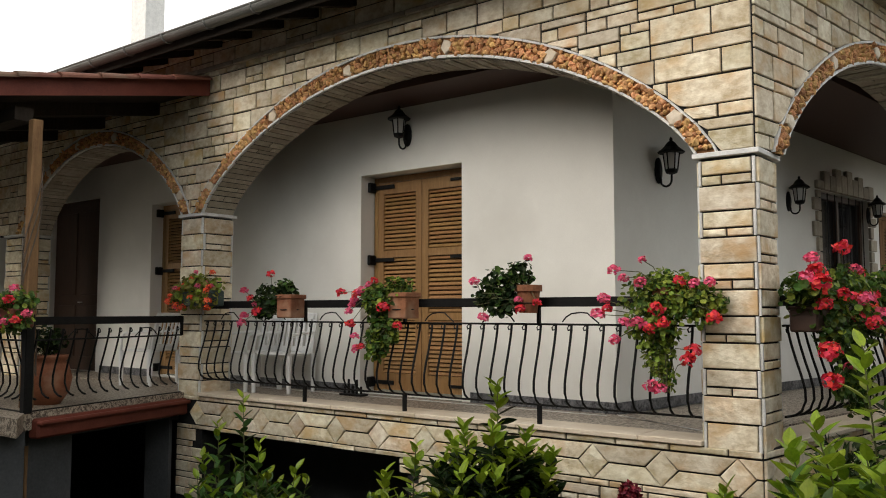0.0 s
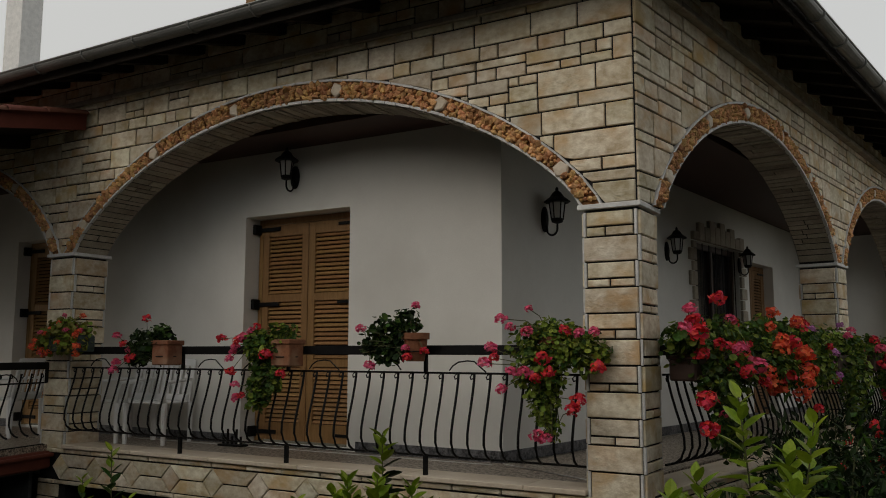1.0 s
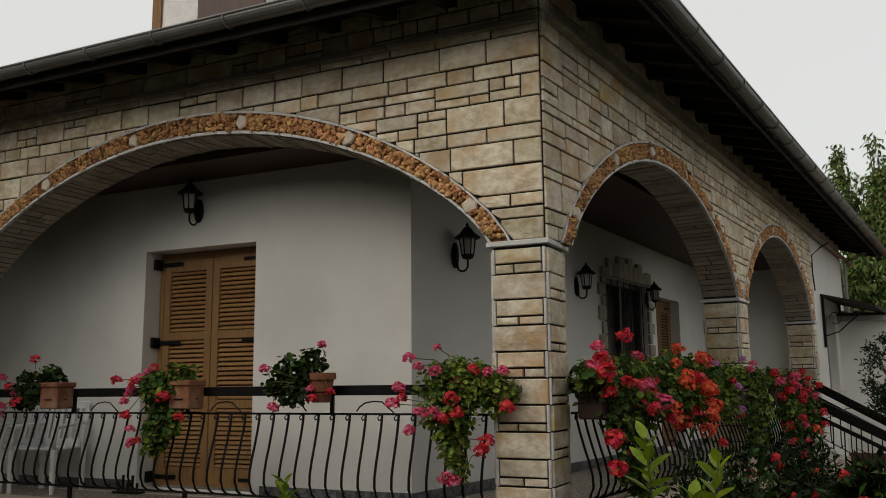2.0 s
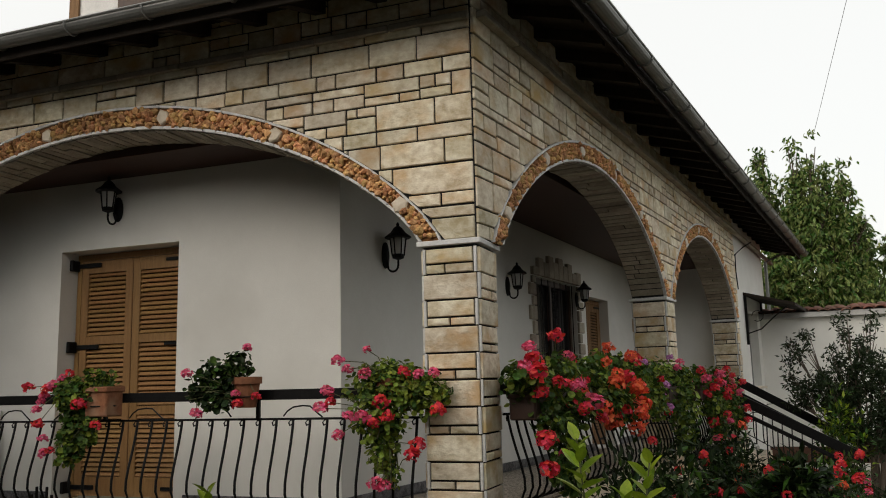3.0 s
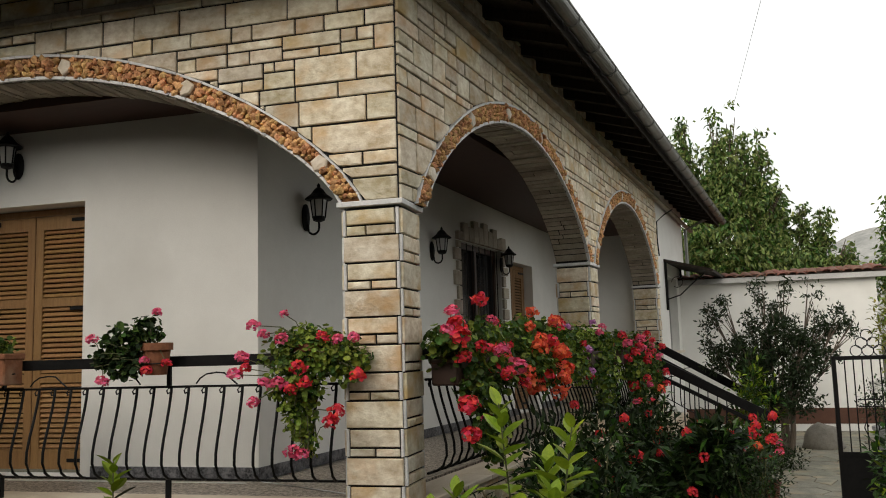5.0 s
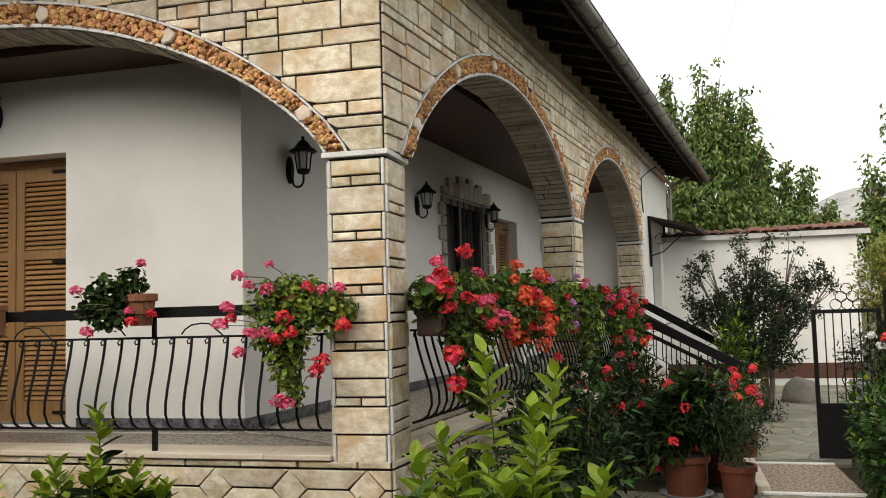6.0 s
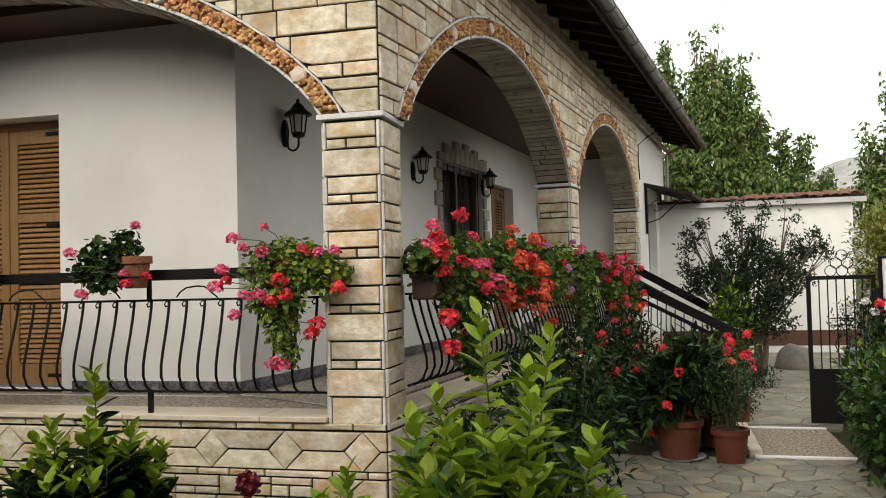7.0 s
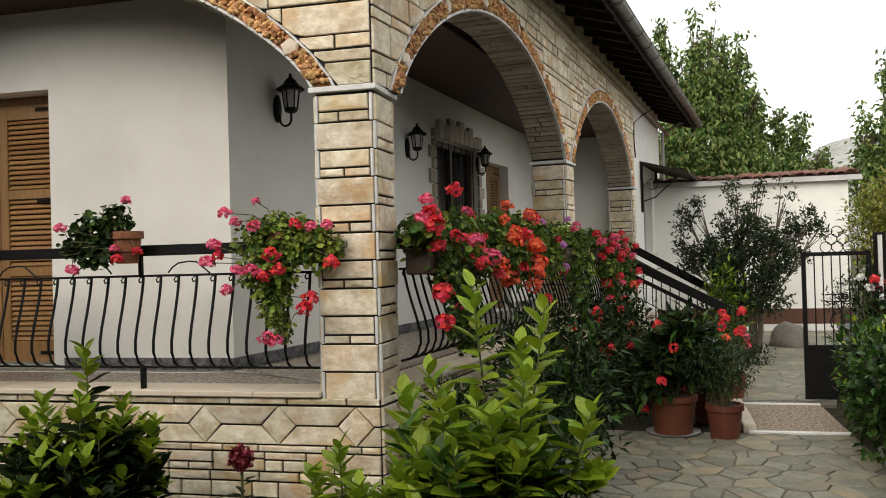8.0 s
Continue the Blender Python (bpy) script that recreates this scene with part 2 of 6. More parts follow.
def tube(bm, pts, r, seg=6, taper=1.0):
    """A round bar through the points."""
    rings = []
    n = len(pts)
    for i, p in enumerate(pts):
        p = Vector(p)
        d = (Vector(pts[min(i + 1, n - 1)]) - Vector(pts[max(i - 1, 0)])).normalized()
        up = Vector((0, 0, 1)) if abs(d.z) < 0.9 else Vector((1, 0, 0))
        a = d.cross(up).normalized()
        b = a.cross(d)
        rr = r * (1 + (taper - 1) * i / max(n - 1, 1))
        rings.append([bm.verts.new(p + rr * (math.cos(2 * math.pi * k / seg) * a + math.sin(2 * math.pi * k / seg) * b)) for k in range(seg)])
    for q, s in zip(rings, rings[1:]):
        for k in range(seg):
            bm.faces.new((q[k], q[(k + 1) % seg], s[(k + 1) % seg], s[k]))
    bm.faces.new(rings[0][::-1])
    bm.faces.new(rings[-1])
    return bm


def lathe(bm, profile, seg=24, m=None):
    rings = []
    for r, z in profile:
        rings.append([bm.verts.new((r * math.cos(2 * math.pi * k / seg), r * math.sin(2 * math.pi * k / seg), z)) for k in range(seg)])
    for q, s in zip(rings, rings[1:]):
        for k in range(seg):
            bm.faces.new((q[k], q[(k + 1) % seg], s[(k + 1) % seg], s[k]))
    bm.faces.new(rings[0][::-1])
    bm.faces.new(rings[-1])
    if m is not None:
        bmesh.ops.transform(bm, matrix=m, verts=[v for ring in rings for v in ring])
    return bm


def prism(bm, poly, z0, z1):
    lo = [bm.verts.new((x, y, z0)) for x, y in poly]
    hi = [bm.verts.new((x, y, z1)) for x, y in poly]
    bm.faces.new(lo[::-1])
    bm.faces.new(hi)
    for i in range(len(poly)):
        j = (i + 1) % len(poly)
        bm.faces.new((lo[i], lo[j], hi[j], hi[i]))
    bmesh.ops.recalc_face_normals(bm, faces=bm.faces[:])
    return bm


def empty(name, label, category, m=None, group="", kind=""):
    ob = new(name)
    if m is not None:
        ob.matrix_basis = m
    return tagged(ob, label, category, group, kind)


# ---- stone facing ----
def stone_mesh(poly, proud=0.018, bev=0.005, joint=0.0072):
    """A split-faced stone over a polygon of (u, z) on the wall plane y = 0, outwards is -y."""
    n = len(poly)
    cu, cz = sum(p[0] for p in poly) / n, sum(p[1] for p in poly) / n
    w = max(p[0] for p in poly) - min(p[0] for p in poly)
    h = max(p[1] for p in poly) - min(p[1] for p in poly)

    def shrink(d):
        fu, fz = max(0.1, 1 - 2 * d / max(w, 1e-4)), max(0.1, 1 - 2 * d / max(h, 1e-4))
        return [(cu + (u - cu) * fu, cz + (z - cz) * fz) for u, z in poly]
    a, b = shrink(joint), shrink(joint + bev)
    pr = proud * rng.uniform(0.75, 1.3)
    verts = [(u, 0.004, z) for u, z in a] + [(u, -pr + bev * 0.7, z) for u, z in a]
    verts += [(u, -pr + rng.uniform(-0.003, 0.002), z) for u, z in b]
    verts.append((cu + rng.uniform(-.1, .1) * w, -pr - rng.uniform(-0.001, 0.006), cz + rng.uniform(-.1, .1) * h))
    faces = []
    for i in range(n):
        j = (i + 1) % n
        faces += [(i, j, n + j, n + i), (n + i, n + j, 2 * n + j, 2 * n + i), (2 * n + i, 2 * n + j, 3 * n)]
    return data_mesh("stone", verts, faces)


def ashlar(u0, u1, z0, z1, seed, rows=(0.08, 0.19, 0.20, 0.11, 0.18)):
    """Cells of a squared random rubble wall: rows in which some stones are split in two or three."""
    r = random.Random(seed)
    cells, z, k = [], z1, 0
    while z > z0 + 0.02:
        h = rows[k % len(rows)] * r.uniform(0.9, 1.15)
        k += r.choice((1, 1, 2))
        if z - h < z0 + 0.05:
            h = z - z0
        u = u0
        while u < u1 - 1e-6:
            w = r.uniform(1.2, 2.9) * max(h, 0.12)
            if h < 0.09:
                w = r.uniform(0.22, 0.55)
            if u1 - u - w < 0.10:
                w = u1 - u
            if h > 0.13 and r.random() < 0.32 and w > 0.2:
                f = r.uniform(0.35, 0.66)
                if r.random() < 0.6:
                    cells += [(u, u + w, z - h, z - h * f)]
                    g = r.uniform(0.35, 0.65)
                    cells += [(u, u + w * g, z - h * f, z), (u + w * g, u + w, z - h * f, z)] if r.random() < 0.5 else [(u, u + w, z - h * f, z)]
                else:
                    g = r.uniform(0.35, 0.65)
                    cells += [(u, u + w * g, z - h, z - h * f), (u + w * g, u + w, z - h, z - h * f), (u, u + w, z - h * f, z)]
            else:
                cells.append((u, u + w, z - h, z))
            u += w
        z -= h
    return cells


def lay(cells, parent, m, mat, floors=(), limit=300):
    """Lays cells as stones; floors are height functions (arch backs) that cut them from below."""
    made = 0
    for u0, u1, z0, z1 in cells:
        us = [u0 + (u1 - u0) * i / 8 for i in range(9)]
        cut = [max([z0] + [f(u) for f in floors]) for u in us]
        if max(cut) <= z0 + 1e-6:
            poly = [(u0, z0), (u1, z0), (u1, z1), (u0, z1)]
        else:
            keep = [(u, c) for u, c in zip(us, cut) if c < z1 - 0.012]
            if len(keep) < 2:
                continue
            poly = keep + [(keep[-1][0], z1), (keep[0][0], z1)]
            if (keep[-1][0] - keep[0][0]) < 0.03:
                continue
        link("stone", stone_mesh(poly), mat, parent, m)
        made += 1
    return made


def arch_height(u, a, b, rise):
    """Height of an arch over the springing between u = a and u = b."""
    q = (2 * u - a - b) / (b - a)
    return -1.0 if abs(q) >= 1 else rise * (1 - q * q) ** 0.77


def arch_points(a, b, rise, n=72):
    return [((a + b) / 2 - (b - a) / 2 * math.cos(math.pi * i / n), rise * max(0.0, 1 - math.cos(math.pi * i / n) ** 2) ** 0.77) for i in range(n + 1)]


def arch_wall(name, label, m, u0, u1, top, arches, thick, seed, parent_cells=None):
    """A wall pierced by arches that spring from SPRING, as one body with soffits, in dark jointing colour."""
    bm = bmesh.new()
    outline = [(u0, SPRING)]
    for a, b, rise in arches:
        outline += [(u, SPRING + z) for u, z in arch_points(a, b, rise)]
    outline += [(u1, SPRING)]
    cols = []
    for u, z in outline:
        if cols and abs(u - cols[-1][0]) < 1e-5 and abs(z - cols[-1][1]) < 1e-5:
            continue
        cols.append((u, z))
    f = [[bm.verts.new((u, y, zz)) for u, z in cols for zz in (z, top)] for y in (0.0, thick)]
    for i in range(len(cols) - 1):
        a, b, c, d = 2 * i, 2 * i + 1, 2 * i + 3, 2 * i + 2
        for k in (0, 1):
            bm.faces.new((f[k][a], f[k][d], f[k][c], f[k][b]) if k == 0 else (f[k][a], f[k][b], f[k][c], f[k][d]))
        bm.faces.new((f[0][a], f[1][a], f[1][d], f[0][d]))
        bm.faces.new((f[0][b], f[0][c], f[1][c], f[1][b]))
    bm.faces.new((f[0][0], f[0][1], f[1][1], f[1][0]))
    bm.faces.new((f[0][-2], f[1][-2], f[1][-1], f[0][-1]))
    bmesh.ops.recalc_face_normals(bm, faces=bm.faces[:])
    wall = part(name, bm, JOINT, None, m=m)
    tagged(wall, label, "wall", kind="structure")
    BAND = 0.20
    floors = [lambda u, a=a, b=b, r=r: SPRING + arch_height(u, a - BAND * .85, b + BAND * .85, r + BAND) for a, b, r in arches]
    lay(ashlar(u0, u1, SPRING + 0.004, top - 0.01, seed), wall, FRONT, STONE, floors)
    return wall


ROCKS = []
for k in range(5):
    bm = bmesh.new()
    bmesh.ops.create_icosphere(bm, subdivisions=1, radius=1)
    for v in bm.verts:
        v.co *= rng.uniform(0.6, 1.25)
    me = bpy.data.meshes.new("rock")
    bm.to_mesh(me)
    bm.free()
    me.materials.append(ROCK)
    ROCKS.append(me)


def arch_trim(m, a, b, rise, thick, seed, loose):
    """The band round an arch: two white strips of short marble pieces, orange rocks between them, square light stones, and slabs under the arch."""
    r = random.Random(seed)
    trim = empty("arch_trim", "arch band of orange porous rocks between white marble strips", "trim", m, kind="structure")
    BAND = 0.20
    inner = arch_points(a, b, rise, 160)
    outer = arch_points(a - BAND * .85, b + BAND * .85, rise + BAND, 160)
    inner = [(u, SPRING + z) for u, z in inner]
    outer = [(u, SPRING + z) for u, z in outer]

    def at(t, s):
        i = min(int(t * 160), 159)
        f = t * 160 - i
        pi = [inner[i][c] * (1 - f) + inner[i + 1][c] * f for c in (0, 1)]
        po = [outer[i][c] * (1 - f) + outer[i + 1][c] * f for c in (0, 1)]
        return pi[0] * (1 - s) + po[0] * s, pi[1] * (1 - s) + po[1] * s
    # equal steps along the arch
    ts, length = [0.0], [0.0]
    for i in range(160):
        length.append(length[-1] + math.dist(at(i / 160, .5), at((i + 1) / 160 - 1e-9, .5)))
    total = length[-1]

    def along(d):
        return float(np.interp(d, length, np.linspace(0, 1, 161)))

    def quad_piece(name, t0, t1, s0, s1, y0, y1, mat):
        q = [at(t0, s0), at(t1, s0), at(t1, s1), at(t0, s1)]
        verts = [(u, y, z) for y in (y0, y1) for u, z in q]
        me = data_mesh(name, verts, [(3, 2, 1, 0), (4, 5, 6, 7), (0, 1, 5, 4), (1, 2, 6, 5), (2, 3, 7, 6), (3, 0, 4, 7)])
        return link(name, me, mat, trim)
    for s0, s1, step in ((0.0, 0.12, 0.13), (0.90, 1.0, 0.21)):
        d = 0.0
        while d < total - 0.02:
            e = min(total, d + step * r.uniform(0.8, 1.2))
            quad_piece("marble_strip", along(d + 0.003), along(e - 0.003), s0, s1, 0.01, -0.028, STRIP)
            d = e
    # backing under the rocks
    bm = bmesh.new()
    pts = [(at(i / 80, 0.10), at(i / 80, 0.92)) for i in range(81)]
    row = [(bm.verts.new((p[0], -0.006, p[1])), bm.verts.new((q[0], -0.006, q[1]))) for p, q in pts]
    for i in range(80):
        bm.faces.new((row[i][0], row[i + 1][0], row[i + 1][1], row[i][1]))
    part("rock_bedding", bm, material("rock_bedding_mortar", (0.16, 0.07, 0.025), (0.34, 0.17, 0.07), 0.95, 20, 0.8), trim)
    keys = [0.055, 0.24, 0.41, 0.595, 0.76, 0.945]
    for t in keys:
        d = t * total
        cu, cz = at(along(d), .5)
        turn = r.uniform(0, 1.2)
        poly = [(cu + .072 * r.uniform(.8, 1.1) * math.cos(turn + 2 * math.pi * i / 5), cz + .068 * r.uniform(.8, 1.1) * math.sin(turn + 2 * math.pi * i / 5)) for i in range(5)]
        link("pale_stone", stone_mesh(poly, .034, .012, .001), MARBLE, trim)
    joined = ([], [])
    d = 0.02
    while d < total - 0.02:
        step = r.uniform(0.032, 0.05)
        if not any(abs(d - k * total) < 0.06 for k in keys):
            for s in (0.22, 0.40, 0.58, 0.76):
                u, z = at(along(min(max(d + r.uniform(-.012, .012), 0), total)), s + r.uniform(-.05, .05))
                size = r.uniform(0.017, 0.040)
                mm = Matrix.LocRotScale((u, -0.016 - r.uniform(0, .012), z), Euler((r.uniform(0, 6), r.uniform(0, 6), r.uniform(0, 6))), (size, size * r.uniform(.7, 1.2), size * r.uniform(.7, 1)))
                if loose > 0:
                    link("rock", r.choice(ROCKS), None, trim, mm)
                    loose -= 1
                else:
                    me = r.choice(ROCKS)
                    base = len(joined[0])
                    joined[0].extend([tuple(mm @ v.co) for v in me.vertices])
                    joined[1].extend([tuple(base + i for i in p.vertices) for p in me.polygons])
        d += step
    if joined[0]:
        link("rocks", data_mesh("rocks", *joined), ROCK_JOINED, trim)["kind"] = "stuff"
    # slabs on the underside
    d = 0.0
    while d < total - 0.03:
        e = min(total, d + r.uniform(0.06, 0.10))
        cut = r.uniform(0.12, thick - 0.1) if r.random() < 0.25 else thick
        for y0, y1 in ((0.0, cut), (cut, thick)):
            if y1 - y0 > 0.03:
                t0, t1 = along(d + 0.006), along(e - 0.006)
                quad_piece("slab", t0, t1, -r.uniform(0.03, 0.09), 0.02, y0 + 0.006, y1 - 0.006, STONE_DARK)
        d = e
    return trim


def pillar(m, u0, u1, thick, z0, seed, base=None):
    """A square stone-faced pillar with a white capital, between u0 and u1, its face on y = 0."""
    col = empty("pillar", "square pillar faced with beige split stone and a white marble capital", "pillar", m, "veranda pillars", "structure")
    part("core", boxed(u0 + .004, u1 - .004, .004, thick - .004, z0, SPRING - 0.04), JOINT, col)
    part("capital", boxed(u0 - .035, u1 + .035, -.035, thick + .035, SPRING - 0.034, SPRING + 0.003, 0.004), STRIP, col, "white marble capital slab")
    w = u1 - u0
    faces = [(Matrix.Translation((u0, 0, 0)), w), (Matrix.Translation((u1, 0, 0)) @ Matrix.Rotation(radians(90), 4, 'Z'), thick),
             (Matrix.Translation((u1, thick, 0)) @ Matrix.Rotation(radians(180), 4, 'Z'), w), (Matrix.Translation((u0, thick, 0)) @ Matrix.Rotation(radians(-90), 4, 'Z'), thick)]
    r = random.Random(seed)
    H = SPRING - 0.05 - z0
    n = 11
    for k, (fm, fw) in enumerate(faces):
        for i in range(n):
            hi, lo = z0 + H * (1 - i / n), z0 + H * (1 - (i + 1) / n)
            cells = []
            if (i + k) % 2 == 1:
                cells = [(0.0, fw, lo, hi)]
            else:
                g = r.uniform(.38, .6) * fw
                mid = lo + (hi - lo) * r.uniform(.32, .42)
                cells = [(0.024, fw - 0.024, mid, hi), (0.024, g, lo, mid), (g, fw - 0.024, lo, mid)]
                if r.random() < 0.25:
                    cells = [(0.024, fw - 0.024, lo, hi)]
                for s in (0.0, fw - 0.024):
                    link("edge_strip", stone_mesh([(s, lo), (s + .024, lo), (s + .024, hi), (s, hi)], .012, .002, .002), STRIP, col, fm)
            lay(cells, col, fm, STONE)
    return col


# ---- the house: front and side arcades ----
TOP = 4.86
FRONT_ARCH = (-6.13, -0.42, 1.165)
LEFT_ARCH = (-10.35, -6.53, 1.03)
SIDE_ARCHES = [(0.40, 5.14, 1.08), (5.56, 9.94, 1.08)]
arch_wall("wall_front", "stone-faced arcade wall of squared beige quartzite with dark joints", FRONT, -11.2, 0.0, TOP, [LEFT_ARCH, FRONT_ARCH], 0.40, 3)
arch_wall("wall_side", "stone-faced arcade wall of squared beige quartzite with dark joints", SIDE, 0.0, 10.2, TOP, SIDE_ARCHES, 0.40, 5)
arch_trim(FRONT, *FRONT_ARCH, 0.40, 11, 300)
arch_trim(FRONT, *LEFT_ARCH, 0.40, 12, 0)
for k, arch in enumerate(SIDE_ARCHES):
    arch_trim(SIDE, *arch, 0.40, 13 + k, 120 if k == 0 else 0)
pillar(FRONT, -0.40, 0.0, 0.40, 0.70, 21)
pillar(FRONT, -6.53, -6.13, 0.40, 0.70, 22)
pillar(FRONT, -10.85, -10.35, 0.40, 0.70, 23)
pillar(SIDE, 5.14, 5.56, 0.40, 0.70, 24)
pillar(SIDE, 9.94, 10.2, 0.40, 0.70, 25)

# white house walls behind the veranda
INNER = 1.01
INNER_SIDE = 1.695
S0 = 0.78


def pierced_wall(name, label, m, u0, u1, z0, z1, y0, y1, holes, mat=PLASTER):
    """A wall between two depths with rectangular openings (u0, u1, z0, z1) through it."""
    bm = bmesh.new()
    us = sorted({u0, u1, *[h[0] for h in holes], *[h[1] for h in holes]})
    zs = sorted({z0, z1, *[h[2] for h in holes], *[h[3] for h in holes]})

    def solid(i, j):
        if not (0 <= i < len(us) - 1 and 0 <= j < len(zs) - 1):
            return False
        cu, cz = (us[i] + us[i + 1]) / 2, (zs[j] + zs[j + 1]) / 2
        return not any(h[0] < cu < h[1] and h[2] < cz < h[3] for h in holes)
    V = {}

    def v(i, j, k):
        if (i, j, k) not in V:
            V[i, j, k] = bm.verts.new((us[i], (y0, y1)[k], zs[j]))
        return V[i, j, k]
    for i in range(len(us) - 1):
        for j in range(len(zs) - 1):
            if not solid(i, j):
                continue
            bm.faces.new((v(i, j, 0), v(i + 1, j, 0), v(i + 1, j + 1, 0), v(i, j + 1, 0)))
            bm.faces.new((v(i, j, 1), v(i, j + 1, 1), v(i + 1, j + 1, 1), v(i + 1, j, 1)))
            for di, dj, a, b in ((-1, 0, (i, j), (i, j + 1)), (1, 0, (i + 1, j), (i + 1, j + 1)), (0, -1, (i, j), (i + 1, j)), (0, 1, (i, j + 1), (i + 1, j + 1))):
                if not solid(i + di, j + dj):
                    bm.faces.new((v(*a, 0), v(*b, 0), v(*b, 1), v(*a, 1)))
    bmesh.ops.recalc_face_normals(bm, faces=bm.faces[:])
    ob = part(name, bm, mat, None, m=m)
    return tagged(ob, label, "wall", kind="structure")


DOOR_A = (-4.66, -3.26, F, 3.15)
DOOR_B = (-8.72, -7.45, F, 3.15)
DOOR_C = (-11.6, -10.1, F, 3.38)
pierced_wall("wall_house_front", "smooth white plastered house wall", FRONT, -14.0, -1.57, 0.2, 4.8, INNER, INNER + 0.3, [DOOR_A, DOOR_B, DOOR_C])
WIN = (5.15, 6.75, 1.70, 3.16)
DOOR_D = (7.15, 8.25, F, 3.05)
pierced_wall("wall_house_side", "smooth white plastered house wall", SIDE, S0, 10.2, 0.2, 4.8, INNER_SIDE, INNER_SIDE + 0.3, [WIN, DOOR_D])
# white end of the house beyond the arcade
pierced_wall("wall_house_end", "smooth white plastered house wall", SIDE, 10.2, 13.7, -0.3, 4.7, 0.02, 0.32, [(11.35, 12.45, 1.6, 3.0)])
part("wall_return", boxed(10.2, 10.35, 0.32, INNER_SIDE, 0.2, 4.6), PLASTER, None, m=SIDE)
tagged(bpy.data.objects["wall_return"], "white plastered wall closing the veranda", "wall", kind="structure")
part("wall_end_return", boxed(13.4, 13.7, 0.32, 6.0, -0.3, 4.7), PLASTER, None, m=SIDE)
tagged(bpy.data.objects["wall_end_return"], "white plastered gable wall", "wall", kind="structure")
part("wall_left_end", boxed(-14.2, -14.0, -2.4, 1.3, -1.5, 4.8), PLASTER, None)
tagged(bpy.data.objects["wall_left_end"], "white plastered wall", "wall", kind="structure")

# floor, ledge, ceiling
sx, sy = math.sin(radians(SKEW)), math.cos(radians(SKEW))


def on_side(s, inward):
    return (sx * s - sy * inward, sy * s + sx * inward)


floor = part("floor", prism(bmesh.new(), [(-14, 0.3), (-0.34, 0.3), on_side(10.2, 0.3), on_side(10.2, 1.72), (-1.50, 1.06), (-14, 1.06)], 0.55, F), TERRAZZO)
tagged(floor, "brown speckled terrazzo veranda floor", "floor", kind="structure")
part("floor_strip", prism(bmesh.new(), [(-1.56, 0.98), (-1.50, 0.92), (-0.36, 0.36), (-0.40, 0.33), ], F - .002, F + 0.004), STRIP, floor, "pale dividing strip")
part("floor_strip", boxed(-6.1, -1.6, 0.84, 0.87, F - .002, F + .004), STRIP, floor, "pale dividing strip")
ledge = empty("ledge", "cream marble ledge slabs along the veranda edge", "ledge", kind="structure")
u = -6.13
while u < -0.42:
    e = min(u + 1.05, -0.40)
    part("slab", boxed(u + .002, e - .002, -0.05, 0.31, F - 0.035, F + 0.003, 0.006), MARBLE, ledge)
    u = e
u = 0.40
ledge_side = empty("ledge", "cream marble ledge slabs along the veranda edge", "ledge", SIDE, kind="structure")
while u < 5.14:
    e = min(u + 1.05, 5.14)
    part("slab", boxed(u + .002, e - .002, -0.05, 0.31, F - 0.035, F + 0.003, 0.006), MARBLE, ledge_side)
    u = e
bm = prism(bmesh.new(), [(-14, 0.40), (-0.45, 0.40), on_side(10.2, 0.40), on_side(10.2, 1.70), (-1.5, 1.05), (-14, 1.05)], 3.83, 3.95)
for v in bm.verts:
    if v.co.y > 2:
        v.co.z -= 0.13
ceil = part("ceiling", bm, CEILING)
tagged(ceil, "dark red-brown boarded wooden ceiling", "ceiling", kind="structure")

# plinth under the veranda: a row of diamonds between long hexagons, courses below, an open basement to the west
plinth = pierced_wall("plinth_front", "stone plinth with a band of diamond-shaped stones", FRONT, -6.53, 0.0, -1.6, 0.72, 0.005, 0.4, [(-6.1, -3.1, -1.7, 0.34)], JOINT)
plinth_side = pierced_wall("plinth_side", "stone plinth of beige squared stones", SIDE, 0.0, 10.2, -0.3, 0.72, 0.005, 0.4, [], JOINT)


